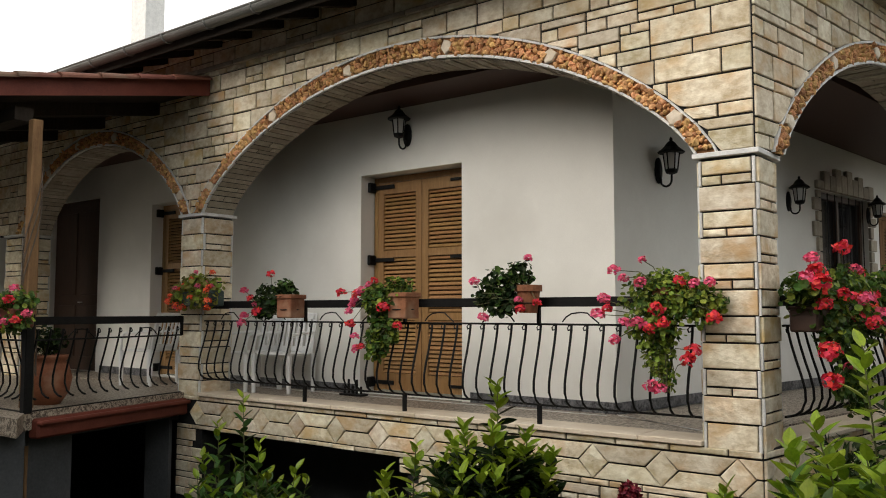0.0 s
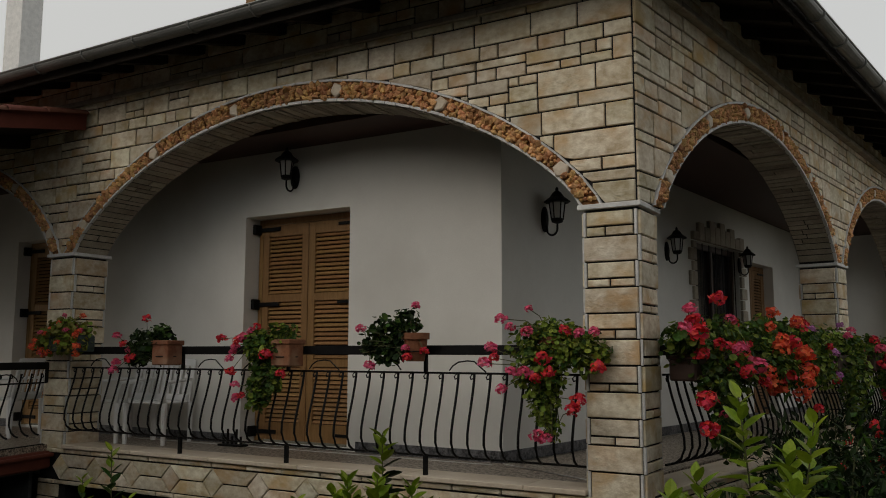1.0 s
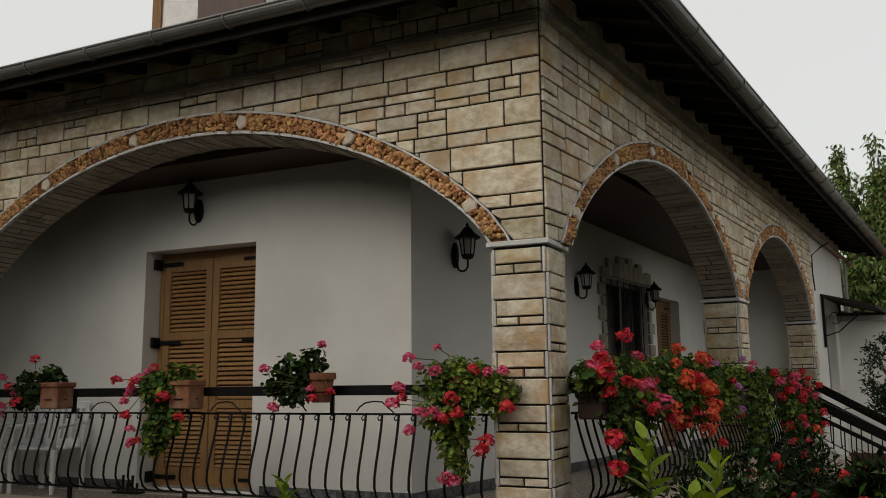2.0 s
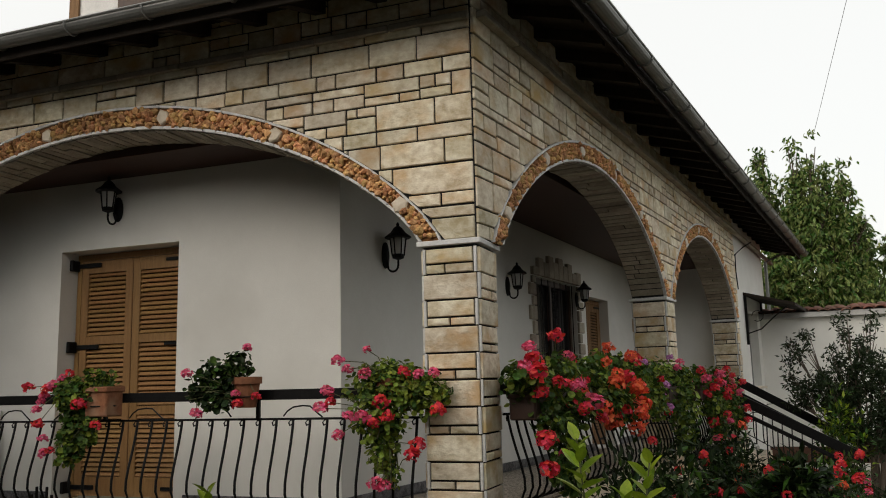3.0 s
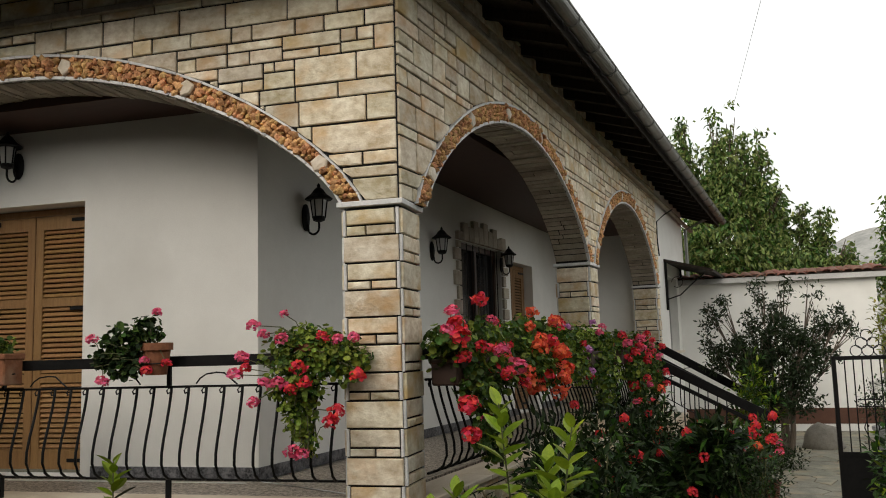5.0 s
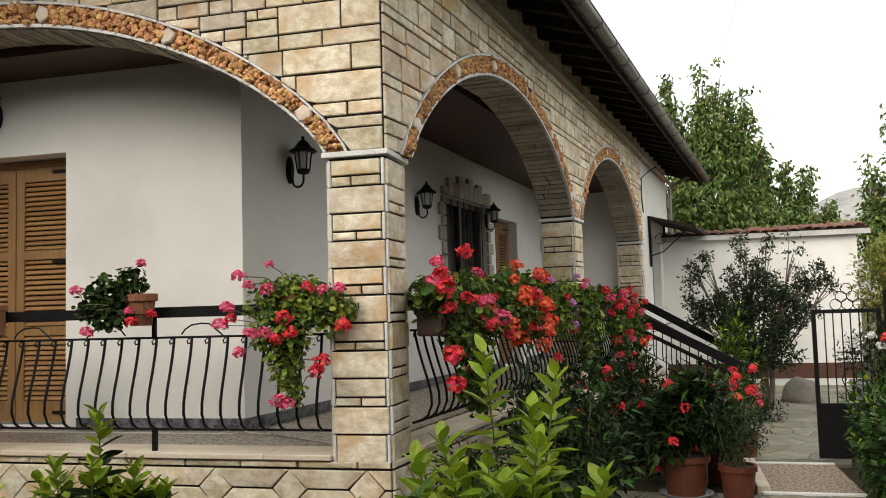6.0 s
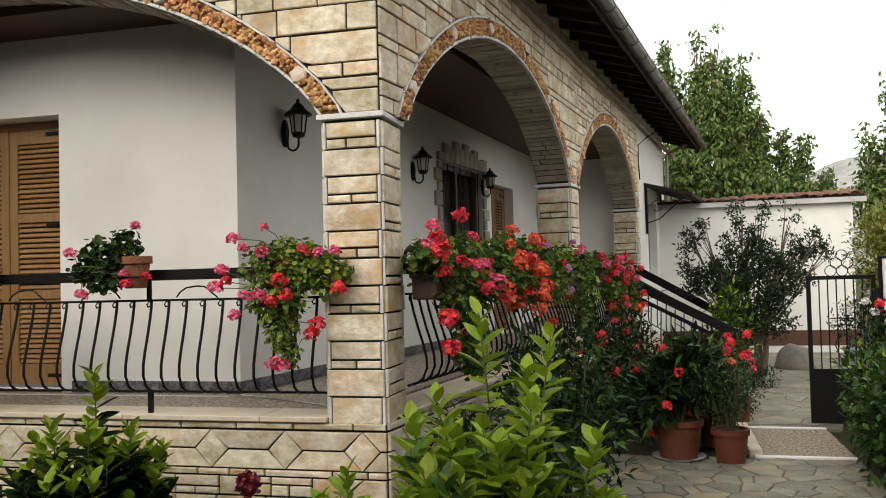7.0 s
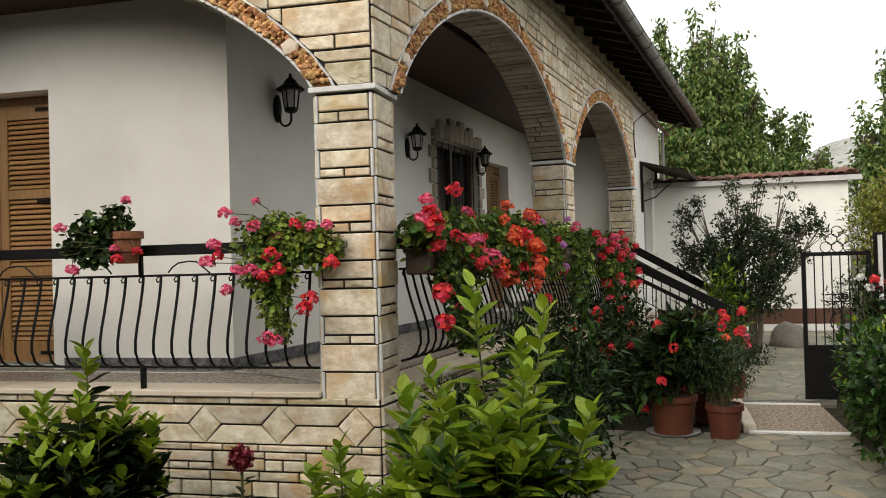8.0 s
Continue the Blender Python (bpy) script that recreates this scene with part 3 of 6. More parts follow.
def plinth_facing(parent, u0, u1, low, hole=None):
    """Thin course, diamond band, then courses down to low."""
    lay([(a, b, 0.660, 0.714) for a, b in zip(np.arange(u0, u1, .42), np.append(np.arange(u0, u1, .42)[1:], u1))], parent, FRONT, STONE)
    P, zc, hh, dw = 0.546, 0.525, 0.132, 0.125
    k = 0
    c = u1 - 0.715 + P
    while c > u0:
        if c < u1 - .05:
            poly = [(c, zc - hh), (c + dw, zc), (c, zc + hh), (c - dw, zc)]
            link("diamond_stone", stone_mesh(poly), STONE, parent)
        l, rr = c - P, c
        rr = min(rr, u1 + dw) if c > u1 - .05 else rr
        for sgn in (1, -1):
            poly = [(l + dw, zc), (rr - dw, zc), (min(rr, u1), zc + sgn * hh), (l, zc + sgn * hh)]
            if sgn < 0:
                poly = poly[::-1]
            if l > u0 and rr - dw <= u1:
                link("stone", stone_mesh(poly[::-1] if sgn < 0 else poly), STONE, parent)
        c -= P
    end = u1 - 0.715 + P
    last = end if end < u1 - .05 else end - P
    for sgn in (1, -1):
        poly = [(last + dw, zc), (u1, zc), (u1, zc + sgn * hh), (last, zc + sgn * hh)]
        link("stone", stone_mesh(poly), STONE, parent)
    if abs(u0) < 1e-6:
        first = u1 - 0.715 + P
        while first - P > u0:
            first -= P
        for sgn in (1, -1):
            poly = [(u0, zc), (first - dw, zc), (first, zc + sgn * hh), (u0, zc + sgn * hh)]
            link("stone", stone_mesh(poly), STONE, parent)
    for a, b, lo, hi in ashlar(u0, u1, low, 0.395, 31, rows=(0.055, 0.12, 0.06, 0.11)):
        if not hole or not (hole[0] < (a + b) / 2 < hole[1] and lo < hole[2]):
            lay([(a, b, lo, hi)], parent, FRONT, STONE)


plinth_facing(plinth, -6.53, 0.0, -0.4, (-6.1, -3.1, 0.33))
plinth_facing(plinth_side, 0.0, 10.2, -0.1)

# ---- eaves, roof and gutters ----
def eaves(m, u0, u1, name):
    """Moulding, rafter tails, soffit boards, roof slope, gutter with brackets, along one wall."""
    e = empty(name, "dark timber eaves with rafters and a brown metal half-round gutter", "eaves", m, kind="structure")
    n = int((u1 - u0) / 0.62)
    for i in range(n):
        a, b = u0 + (u1 - u0) * i / n, u0 + (u1 - u0) * (i + 1) / n
        bmm = boxed(a + .002, b - .002, -0.05 - 0.004 * (i % 2), 0.03, 4.375, 4.43, 0.008)
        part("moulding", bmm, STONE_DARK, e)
    return e


def run_eaves(name, m, u0, u1, corner_low, corner_high):
    e = eaves(m, u0, u1, name)
    over = 0.60
    zE = 4.55
    slope = 0.30
    # mitred roof sheet: local polygon between eave line and ridge line
    lo0, lo1 = u0 - (over if corner_low else 0), u1 + (over if corner_high else 0)
    depth = 4.4
    hi0, hi1 = u0 + (depth if corner_low else 0), u1 - (depth if corner_high else 0)
    bm = bmesh.new()
    for dz, flip in ((0.0, True), (0.05, False)):
        vs = [bm.verts.new(p) for p in ((lo0, -over, zE + dz), (lo1, -over, zE + dz), (hi1, depth, zE + (depth + over) * slope + dz), (hi0, depth, zE + (depth + over) * slope + dz))]
        bm.faces.new(vs[::-1] if flip else vs)
    bm.verts.ensure_lookup_table()
    for i in range(4):
        j = (i + 1) % 4
        bm.faces.new((bm.verts[i], bm.verts[j], bm.verts[4 + j], bm.verts[4 + i]))
    part("roof_boards", bm, DARKWOOD, e, "dark stained soffit boards")
    # rafters
    u = u0 + 0.12
    while u < u1:
        bm = bmesh.new()
        box(bm, -0.045, 0.045, -over + 0.04, 1.0, -0.10, -0.004)
        sh = Matrix.Identity(4)
        sh[2][1] = slope
        bmesh.ops.transform(bm, matrix=Matrix.Translation((u, 0, zE + over * slope)) @ sh, verts=bm.verts[:])
        part("rafter", bm, DARKWOOD, e)
        u += 0.52
    # fascia and gutter
    part("fascia", boxed(lo0, lo1, -over - .02, -over - .002, zE - .10, zE + .05), DARKWOOD, e)
    bm = bmesh.new()
    R = 0.072
    prof = [(-over - .03 - R + R * math.cos(a), zE + 0.03 + R * math.sin(a)) for a in [math.pi + math.pi * i / 10 for i in range(11)]]
    prof_in = [(-over - .03 - R + (R - .008) * math.cos(a), zE + 0.03 + (R - .008) * math.sin(a)) for a in [2 * math.pi - math.pi * i / 10 for i in range(11)]]
    ring = prof + prof_in
    g0, g1 = lo0 - (.16 if corner_low else 0), lo1 + (.16 if corner_high else 0.02)
    A = [bm.verts.new((g0, y, z)) for y, z in ring]
    B = [bm.verts.new((g1, y, z)) for y, z in ring]
    for i in range(len(ring)):
        j = (i + 1) % len(ring)
        bm.faces.new((A[i], B[i], B[j], A[j]))
    bm.faces.new(A)
    bm.faces.new(B[::-1])
    bmesh.ops.recalc_face_normals(bm, faces=bm.faces[:])
    gutter = part("gutter", bm, GUTTER, e, "brown metal half-round gutter")
    bm = bmesh.new()
    tube(bm, [(g0, -over - .03 - 2 * R, zE + .032), (g1, -over - .03 - 2 * R, zE + .032)], 0.011, 6)
    part("gutter_lip", bm, GUTTER, gutter)
    u = lo0 + 0.3
    while u < lo1:
        bm = bmesh.new()
        pts = [(u, -over - .03 - R + (R + .006) * math.cos(a), zE + 0.03 + (R + .006) * math.sin(a)) for a in [math.pi + math.pi * i / 8 for i in range(9)]]
        tube(bm, pts, 0.010, 5)
        part("gutter_bracket", bm, GUTTER, gutter)
        u += 0.72
    return e


FALL = Matrix.Identity(4)
FALL[2][0] = -0.024    # the side eaves drop a little towards the back
run_eaves("eaves_front", Matrix.Translation((0, 0, -0.03)), -11.2, 0.0, False, True)
run_eaves("eaves_side", SIDE @ FALL, 0.0, 14.6, True, False)

# ---- railings ----
def baluster_mesh(h0, h1, belly):
    """A belly baluster between the lower and the upper bar, with a small hook under the upper bar."""
    bm = bmesh.new()
    H = h1 - h0
    prof = [(0, 0), (-0.35, 0.015), (-0.75, 0.07), (-1.0, 0.18), (-0.98, 0.30), (-0.78, 0.45), (-0.48, 0.62), (-0.2, 0.80), (-0.04, 0.93), (0, 1)]
    tube(bm, [(0, belly * a, h0 + H * b) for a, b in prof], 0.0098, 6)
    hook = [(0.002, 0, h1 - .004), (-0.020, -.004, h1 - 0.008), (-0.034, -.006, h1 - 0.026), (-0.026, -.006, h1 - 0.046), (-0.012, -.004, h1 - 0.040)]
    tube(bm, hook, 0.006, 5)
    me = bpy.data.meshes.new("baluster")
    bm.to_mesh(me)
    bm.free()
    me.materials.append(IRON)
    me.polygons.foreach_set("use_smooth", [True] * len(me.polygons))
    return me


BALUSTER = baluster_mesh(0.155, 0.79, 0.115)


def railing(m, u0, u1, posts, label, y=0.03, z=F, hand=0.93, upper=0.79, low=0.155, step=0.138, shear=0.0, thick=0.0, foot=None, deep=0.0):
    r = empty("railing", label, "railing", m @ Matrix.Translation((0, y, z)), "veranda railings")
    sh = Matrix.Identity(4)
    sh[2][0] = shear

    def bar(name, *b):
        bm = boxed(*b, 0.004)
        bmesh.ops.transform(bm, matrix=sh, verts=bm.verts[:])
        return part(name, bm, IRON, r)
    bar("handrail", u0, u1, -0.028, 0.028, hand - deep, hand + 0.075 + thick / 2)
    bar("upper_bar", u0, u1, -0.011 - thick / 2, 0.011 + thick / 2, upper - .007 - thick, upper + .009)
    bar("lower_bar", u0, u1, -0.011, 0.011, low - .009, low + .007)
    for p in posts:
        part("post_foot", boxed(p - .015, p + .015, -.015, .015, foot if foot is not None else 0.0, low + shear * p), IRON, r)
        part("post", boxed(p - .013, p + .013, -.013, .013, upper + shear * p, hand + .01 + shear * p), IRON, r)
    n = max(1, int((u1 - u0) / step))
    for i in range(n):
        u = u0 + (i + .5) * (u1 - u0) / n
        link("baluster", BALUSTER, None, r, Matrix.Translation((u, 0, shear * u)))
    # flat scrolls between the upper bar and the handrail
    edges = sorted([u0, u1, *posts])
    for a, b in zip(edges, edges[1:]):
        if b - a > .7:
            for s, d in ((a + (b - a) * .28, 1), (a + (b - a) * .72, -1)):
                bm = bmesh.new()
                pts = [(-.16, 0, .02), (-.13, 0, .055), (-.08, 0, .085), (0, 0, .095), (.06, 0, .09), (.11, 0, .05), (.16, 0, .012)]
                tube(bm, [(s + d * p[0], 0, upper + p[2] + shear * s) for p in pts], .006, 5)
                part("scroll", bm, IRON, r)
    return r


railing(FRONT, -6.12, -0.41, [-4.473, -3.165, -1.751], "black wrought-iron railing with belly balusters and a flat handrail")
railing(SIDE, 0.41, 5.13, [1.9, 3.5], "black wrought-iron railing with belly balusters and a flat handrail")
railing(SIDE, 5.57, 7.95, [6.7], "black wrought-iron railing with belly balusters and a flat handrail")
# stair railings on both sides, descending outwards
for at, lower, slope in ((8.0, .10, -.52), (9.66, .0, -.57)):
    ST = SIDE @ Matrix.Translation((at, 0, 0)) @ Matrix.Rotation(radians(-90), 4, 'Z')
    railing(ST, 0.0, 1.85, [0.02, 1.83], "black iron stair railing sloping down to the path", y=0.0, z=F - lower, shear=slope, thick=0.045, foot=-0.72 + lower, deep=.05)
steps = empty("stair", "short stone stair from the path up to the veranda", "stair", SIDE, kind="structure")
for i in range(4):
    part("step", boxed(8.02, 9.7, -0.45 * (i + 1) + 0.0, -0.45 * i, -0.05, F - 0.17 * (i + 1) + 0.02, 0.01), MARBLE, steps)

# ---- shutters, doors and windows ----
def shutter_door(m, a, b, z0, z1, y, label, name="shutter_door", wood=SHUTTER):
    """Two louvred leaves side by side in a frame, with black strap hinges."""
    d = empty(name, label, "shutter door", m)
    part("frame", boxed(a, a + .05, y - .02, y + .06, z0, z1), wood, d)
    part("frame", boxed(b - .05, b, y - .02, y + .06, z0, z1), wood, d)
    part("frame", boxed(a + .05, b - .05, y - .02, y + .06, z1 - .06, z1), wood, d)
    mid = (a + b) / 2
    for k, (l, r) in enumerate(((a + .055, mid - .004), (mid + .004, b - .055))):
        bm = bmesh.new()
        w = .085
        for q in ((l, l + w), (r - w, r)):
            box(bm, q[0], q[1], y - .022, y + .022, z0 + .02, z1 - .065, .005)
        H = z1 - z0
        cross = [(z0 + .02, z0 + .20), (z0 + H * .33, z0 + H * .33 + .08), (z0 + H * .62, z0 + H * .62 + .08), (z1 - .19, z1 - .065)]
        for q in cross:
            box(bm, l + w - .002, r - w + .002, y - .018, y + .018, *q)
        body = part("leaf_frame", bm, wood, d)
        for (q0, q1) in ((cross[0][1], cross[1][0]), (cross[1][1], cross[2][0]), (cross[2][1], cross[3][0])):
            n = int((q1 - q0) / .044)
            me = None
            for i in range(n):
                z = q0 + (i + .5) * (q1 - q0) / n
                if me is None:
                    bm = bmesh.new()
                    box(bm, -(r - l) / 2 + w - .006, (r - l) / 2 - w + .006, -.019, .019, -.0055, .0055)
                    bmesh.ops.rotate(bm, matrix=Matrix.Rotation(radians(50), 3, 'X'), verts=bm.verts[:])
                    me = bpy.data.meshes.new("slat")
                    bm.to_mesh(me)
                    bm.free()
                    me.materials.append(wood)
                link("slat", me, None, body, Matrix.Translation(((l + r) / 2, y, z)))
        part("backing", boxed(l + w - .01, r - w + .01, y + .02, y + .026, z0 + .1, z1 - .1), DARKWOOD, body)
        for zz in (z0 + .10, z0 + H * .61, z1 - .11):
            bm = bmesh.new()
            if k == 0:
                box(bm, l - .05, l + .25, y - .04, y - .024, zz - .022, zz + .022, .004)
                box(bm, l - .065, l - .025, y - .13, y - .02, zz - .055, zz + .055, .008)
            else:
                box(bm, r - .24, r + .02, y - .034, y - .024, zz - .016, zz + .016, .004)
            part("hinge", bm, IRON, d, "black iron strap hinge")
    return d


shutter_door(FRONT, -4.645, -3.262, F + .02, 3.14, INNER + .225, "closed double louvred shutter door of varnished pine")
shutter_door(FRONT, -8.70, -7.46, F + .02, 3.14, INNER + .19, "closed double louvred shutter door of varnished pine")
# low boot scraper beside the shutter door
scr = empty("boot_scraper", "small black iron boot scraper on the veranda floor", "boot scraper", Matrix.Translation((-4.55, 0.80, F)))
part("base", boxed(-.16, .16, -.06, .06, 0, .02, .004), IRON, scr)
for k in range(5):
    part("tine", boxed(-.14 + k * .06, -.125 + k * .06, -.01, .01, .02, .10 + .07 * (k % 2)), IRON, scr)

dark_door = empty("entrance_door", "dark brown panelled wooden entrance door, closed", "door", Matrix.Translation((0, INNER + .12, 0)))
part("door_leaf", boxed(-11.6, -10.1, 0, .06, F, 3.38), DOORWOOD, dark_door)
for a, b in ((-11.45, -10.92), (-10.78, -10.25)):
    for z0, z1 in ((.95, 1.75), (1.9, 3.2)):
        part("panel", boxed(a, b, -.018, 0.002, z0, z1, .012), DOORWOOD, dark_door)
part("handle", boxed(-10.8, -10.68, -.05, -.03, 1.78, 1.80, .004), GALVANISED, dark_door, "small metal handle")

# side window with stone surround
win = empty("window_1", "dark window with a black iron grille in a rough stone surround", "window", SIDE, kind="structure")
y = INNER_SIDE
part("pane", boxed(WIN[0], WIN[1], y + .14, y + .15, WIN[2], WIN[3]), DARKGLASS, win)
for a, b in ((WIN[0], WIN[0] + .07), (5.92, 5.98), (WIN[1] - .07, WIN[1])):
    part("window_frame", boxed(a, b, y + .09, y + .14, WIN[2], WIN[3]), DOORWOOD, win)
part("window_frame", boxed(WIN[0], WIN[1], y + .09, y + .138, WIN[3] - .07, WIN[3] - .001), DOORWOOD, win)
part("window_frame", boxed(WIN[0], WIN[1], y + .09, y + .138, WIN[2] + .001, WIN[2] + .07), DOORWOOD, win)
for k in range(7):
    bm = bmesh.new()
    x = WIN[0] + .1 + k * (WIN[1] - WIN[0] - .2) / 6
    tube(bm, [(x, y + .03, WIN[2] + .01), (x, y + .03, WIN[3] - .01)], .008, 6)
    part("grille_bar", bm, IRON, win)
r5 = random.Random(5)
for side_u in (WIN[0], WIN[1]):
    z = WIN[2] - .05
    k = 0
    while z < WIN[3] - .02:
        h = r5.uniform(.13, .2)
        w = .22 if k % 2 else .12
        s = -1 if side_u == WIN[0] else 1
        a, b = sorted((side_u, side_u + s * w))
        ob = part("surround_stone", boxed(a + .004, b - .004, y - .035, y + .02, z, min(z + h, WIN[3]) - .012, .008), STONE_DARK, win)
        z += h
        k += 1
n = 10
for i in range(n):
    a = WIN[0] - .12 + i * (WIN[1] - WIN[0] + .24) / n
    b = a + (WIN[1] - WIN[0] + .24) / n
    h = (.19 if i % 2 else .11) + .13 * (1 - (abs(i - 4.5) / 4.5) ** 2)
    part("lintel_stone", boxed(a + .005, b - .005, y - .05, y + .02, WIN[3] + .004, WIN[3] + h, .008), STONE_DARK, win)
part("sill", boxed(WIN[0] - .1, WIN[1] + .1, y - .08, y + .09, WIN[2] - .045, WIN[2] - .004, .005), STRIP, win)
shutter_door(SIDE, DOOR_D[0], DOOR_D[1], F + .02, DOOR_D[3] - .01, INNER_SIDE + .17, "closed brown louvred door set in the side wall", wood=POSTWOOD)

# window and awning on the white end wall
ew = empty("window_2", "narrow window with a grey frame in the white end wall", "window", SIDE, kind="structure")
part("pane", boxed(11.35, 12.45, .2, .21, 1.6, 3.0), DARKGLASS, ew)
for a, b in ((11.35, 11.42), (11.88, 11.93), (12.38, 12.45)):
    part("window_frame", boxed(a, b, .16, .20, 1.6, 3.0), GALVANISED, ew)
part("window_sill", boxed(11.25, 12.55, -.06, .16, 1.555, 1.598, .004), MARBLE, ew)
aw = empty("awning", "small dark awning on black iron brackets over the window", "awning", SIDE)
bm = bmesh.new()
vs = [bm.verts.new(p) for p in ((11.0, .015, 3.30), (13.0, .015, 3.30), (13.0, -.85, 3.06), (11.0, -.85, 3.06), (11.0, .015, 3.25), (13.0, .015, 3.25), (13.0, -.85, 3.01), (11.0, -.85, 3.01))]
for f in ((0, 1, 2, 3), (7, 6, 5, 4), (0, 3, 7, 4), (1, 5, 6, 2), (2, 6, 7, 3), (0, 4, 5, 1)):
    bm.faces.new([vs[i] for i in f])
part("canopy", bm, DARKWOOD, aw)
for u in (11.05, 12.95):
    part("bracket_post", boxed(u - .02, u + .02, -.03, .012, 2.35, 3.26), IRON, aw)
    bm = bmesh.new()
    tube(bm, [(u, -.02, 2.55), (u, -.25, 2.62), (u, -.45, 2.8), (u, -.7, 3.0)], .012, 6)
    tube(bm, [(u, -.2 + .1 * math.cos(a), 2.86 + .1 * math.sin(a)) for a in [i * .6 for i in range(10)]], .007, 5)
    part("scroll", bm, IRON, aw)

# ---- wall lanterns ----
def lantern(m, label):
    """m: origin on the wall at the lantern's mid height, local -y outwards."""
    l = empty("wall_lantern", label, "wall lamp", m, "wall lanterns")
    plate = lathe(bmesh.new(), [(.052, 0), (.052, .012), (.036, .022), (.02, .03)], 16, Matrix.LocRotScale((0, 0, -.05), Euler((radians(90), 0, 0)), (1, 2.1, 1)))
    part("wall_plate", plate, IRON, l)
    D = -.128
    pts = [(0, -.02, -.09), (0, -.03, -.135)] + [(0, D / 2 - .014 - .05 * math.cos(a), -.14 - .05 * math.sin(a)) for a in [math.pi - i * math.pi / 8 for i in range(0, 9)]] + [(0, D, -.09)]
    part("arm", tube(bmesh.new(), pts, .009, 7), IRON, l, smooth=True)
    c = Matrix.Translation((0, D, 0))
    part("glass", lathe(bmesh.new(), [(.044, -.06), (.062, .085)], 6, c), LAMPGLASS, l, "frosted glass")
    part("base_ring", lathe(bmesh.new(), [(.02, -.095), (.046, -.085), (.052, -.06), (.046, -.052)], 12, c), IRON, l)
    for k in range(6):
        a = k * math.pi / 3
        bar = tube(bmesh.new(), [(.048 * math.cos(a), D + .048 * math.sin(a), -.065), (.067 * math.cos(a), D + .067 * math.sin(a), .09)], .006, 5)
        part("cage_bar", bar, IRON, l)
    part("roof", lathe(bmesh.new(), [(.104, .080), (.112, .088), (.108, .094), (.062, .128), (.036, .165), (.012, .185), (.014, .198), (.004, .215)], 12, c), IRON, l)
    return l


LAMPLABEL = "black cast-iron wall lantern with frosted glass on a curved arm"
lantern(Matrix.Translation((-3.98, INNER, 3.575)) @ Matrix.Scale(1.12, 4), LAMPLABEL)
for s, z, k in ((1.50, 3.03, 1.14), (4.28, 2.985, 1.08), (6.75, 3.01, 1.02)):
    lantern(SIDE @ Matrix.Translation((s, INNER_SIDE, z)) @ Matrix.Scale(k, 4), LAMPLABEL)

# ---- skirting ----
sk = empty("baseboard", "dark grey marble skirting tiles along the white wall", "skirting", kind="structure")
u = -14.0
while u < -1.58:
    e = min(u + .31, -1.565)
    if not any(h[0] - .02 < (u + e) / 2 < h[1] + .02 for h in (DOOR_A, DOOR_B, DOOR_C)):
        part("tile", boxed(u + .001, e - .001, INNER - .014, INNER + .002, F, F + .10), SKIRT, sk)
    u = e
sk2 = empty("baseboard", "dark grey marble skirting tiles along the white wall", "skirting", SIDE, kind="structure")
u = S0
while u < 10.1:
    if not DOOR_D[0] - .1 < u < DOOR_D[1]:
        part("tile", boxed(u + .001, u + .309, INNER_SIDE - .014, INNER_SIDE + .002, F, F + .10), SKIRT, sk2)
    u += .31

# ---- garden chairs ----
def chair(m, label):
    c = empty("garden_chair", label, "chair", m, "plastic garden chairs")
    part("seat", boxed(-.23, .23, -.22, .22, .41, .435, .012), PLASTIC, c)
    bm = bmesh.new()
    sh = Matrix.Identity(4)
    sh[1][2] = .22
    for a, b in ((-.235, -.185), (.185, .235)):
        box(bm, a, b, .19, .215, .41, .86, .008)
    box(bm, -.235, .235, .19, .215, .80, .88, .01)
    box(bm, -.235, .235, .19, .215, .43, .50, .01)
    for k in range(5):
        x = -.14 + k * .07
        bs = boxed(x - .018, x + .018, .195, .21, .49, .81, .004)
        bmesh.ops.transform(bs, matrix=Matrix.Translation((0, -.09, 0)) @ sh, verts=bs.verts[:])
        part("back_slat", bs, PLASTIC, c)
    bmesh.ops.transform(bm, matrix=Matrix.Translation((0, -.09, 0)) @ sh, verts=bm.verts[:])
    part("backrest", bm, PLASTIC, c)
    for x in (-.24, .24):
        bm = bmesh.new()
        tube(bm, [(x, .23, .66), (x, 0, .65), (x, -.2, .63), (x, -.235, .55), (x, -.24, .42)], .018, 6)
        part("armrest", bm, PLASTIC, c, smooth=True)
    for x in (-.22, .22):
        for yy in (-.21, .2):
            part("leg", lathe(bmesh.new(), [(.022, 0), (.034, .42)], 8, Matrix.Translation((x * 1.08, yy * 1.1, 0))), PLASTIC, c)
    return c


chair(Matrix.Translation((-6.0, .62, F)) @ Matrix.Rotation(radians(-8), 4, 'Z'), "white plastic garden chair standing on the veranda")
chair(Matrix.Translation((-5.48, .64, F)) @ Matrix.Rotation(radians(12), 4, 'Z'), "white plastic garden chair standing on the veranda")
chair(Matrix.Translation((-7.5, .25, F)) @ Matrix.Rotation(radians(-75), 4, 'Z'), "white plastic garden chair on the dark covered terrace")

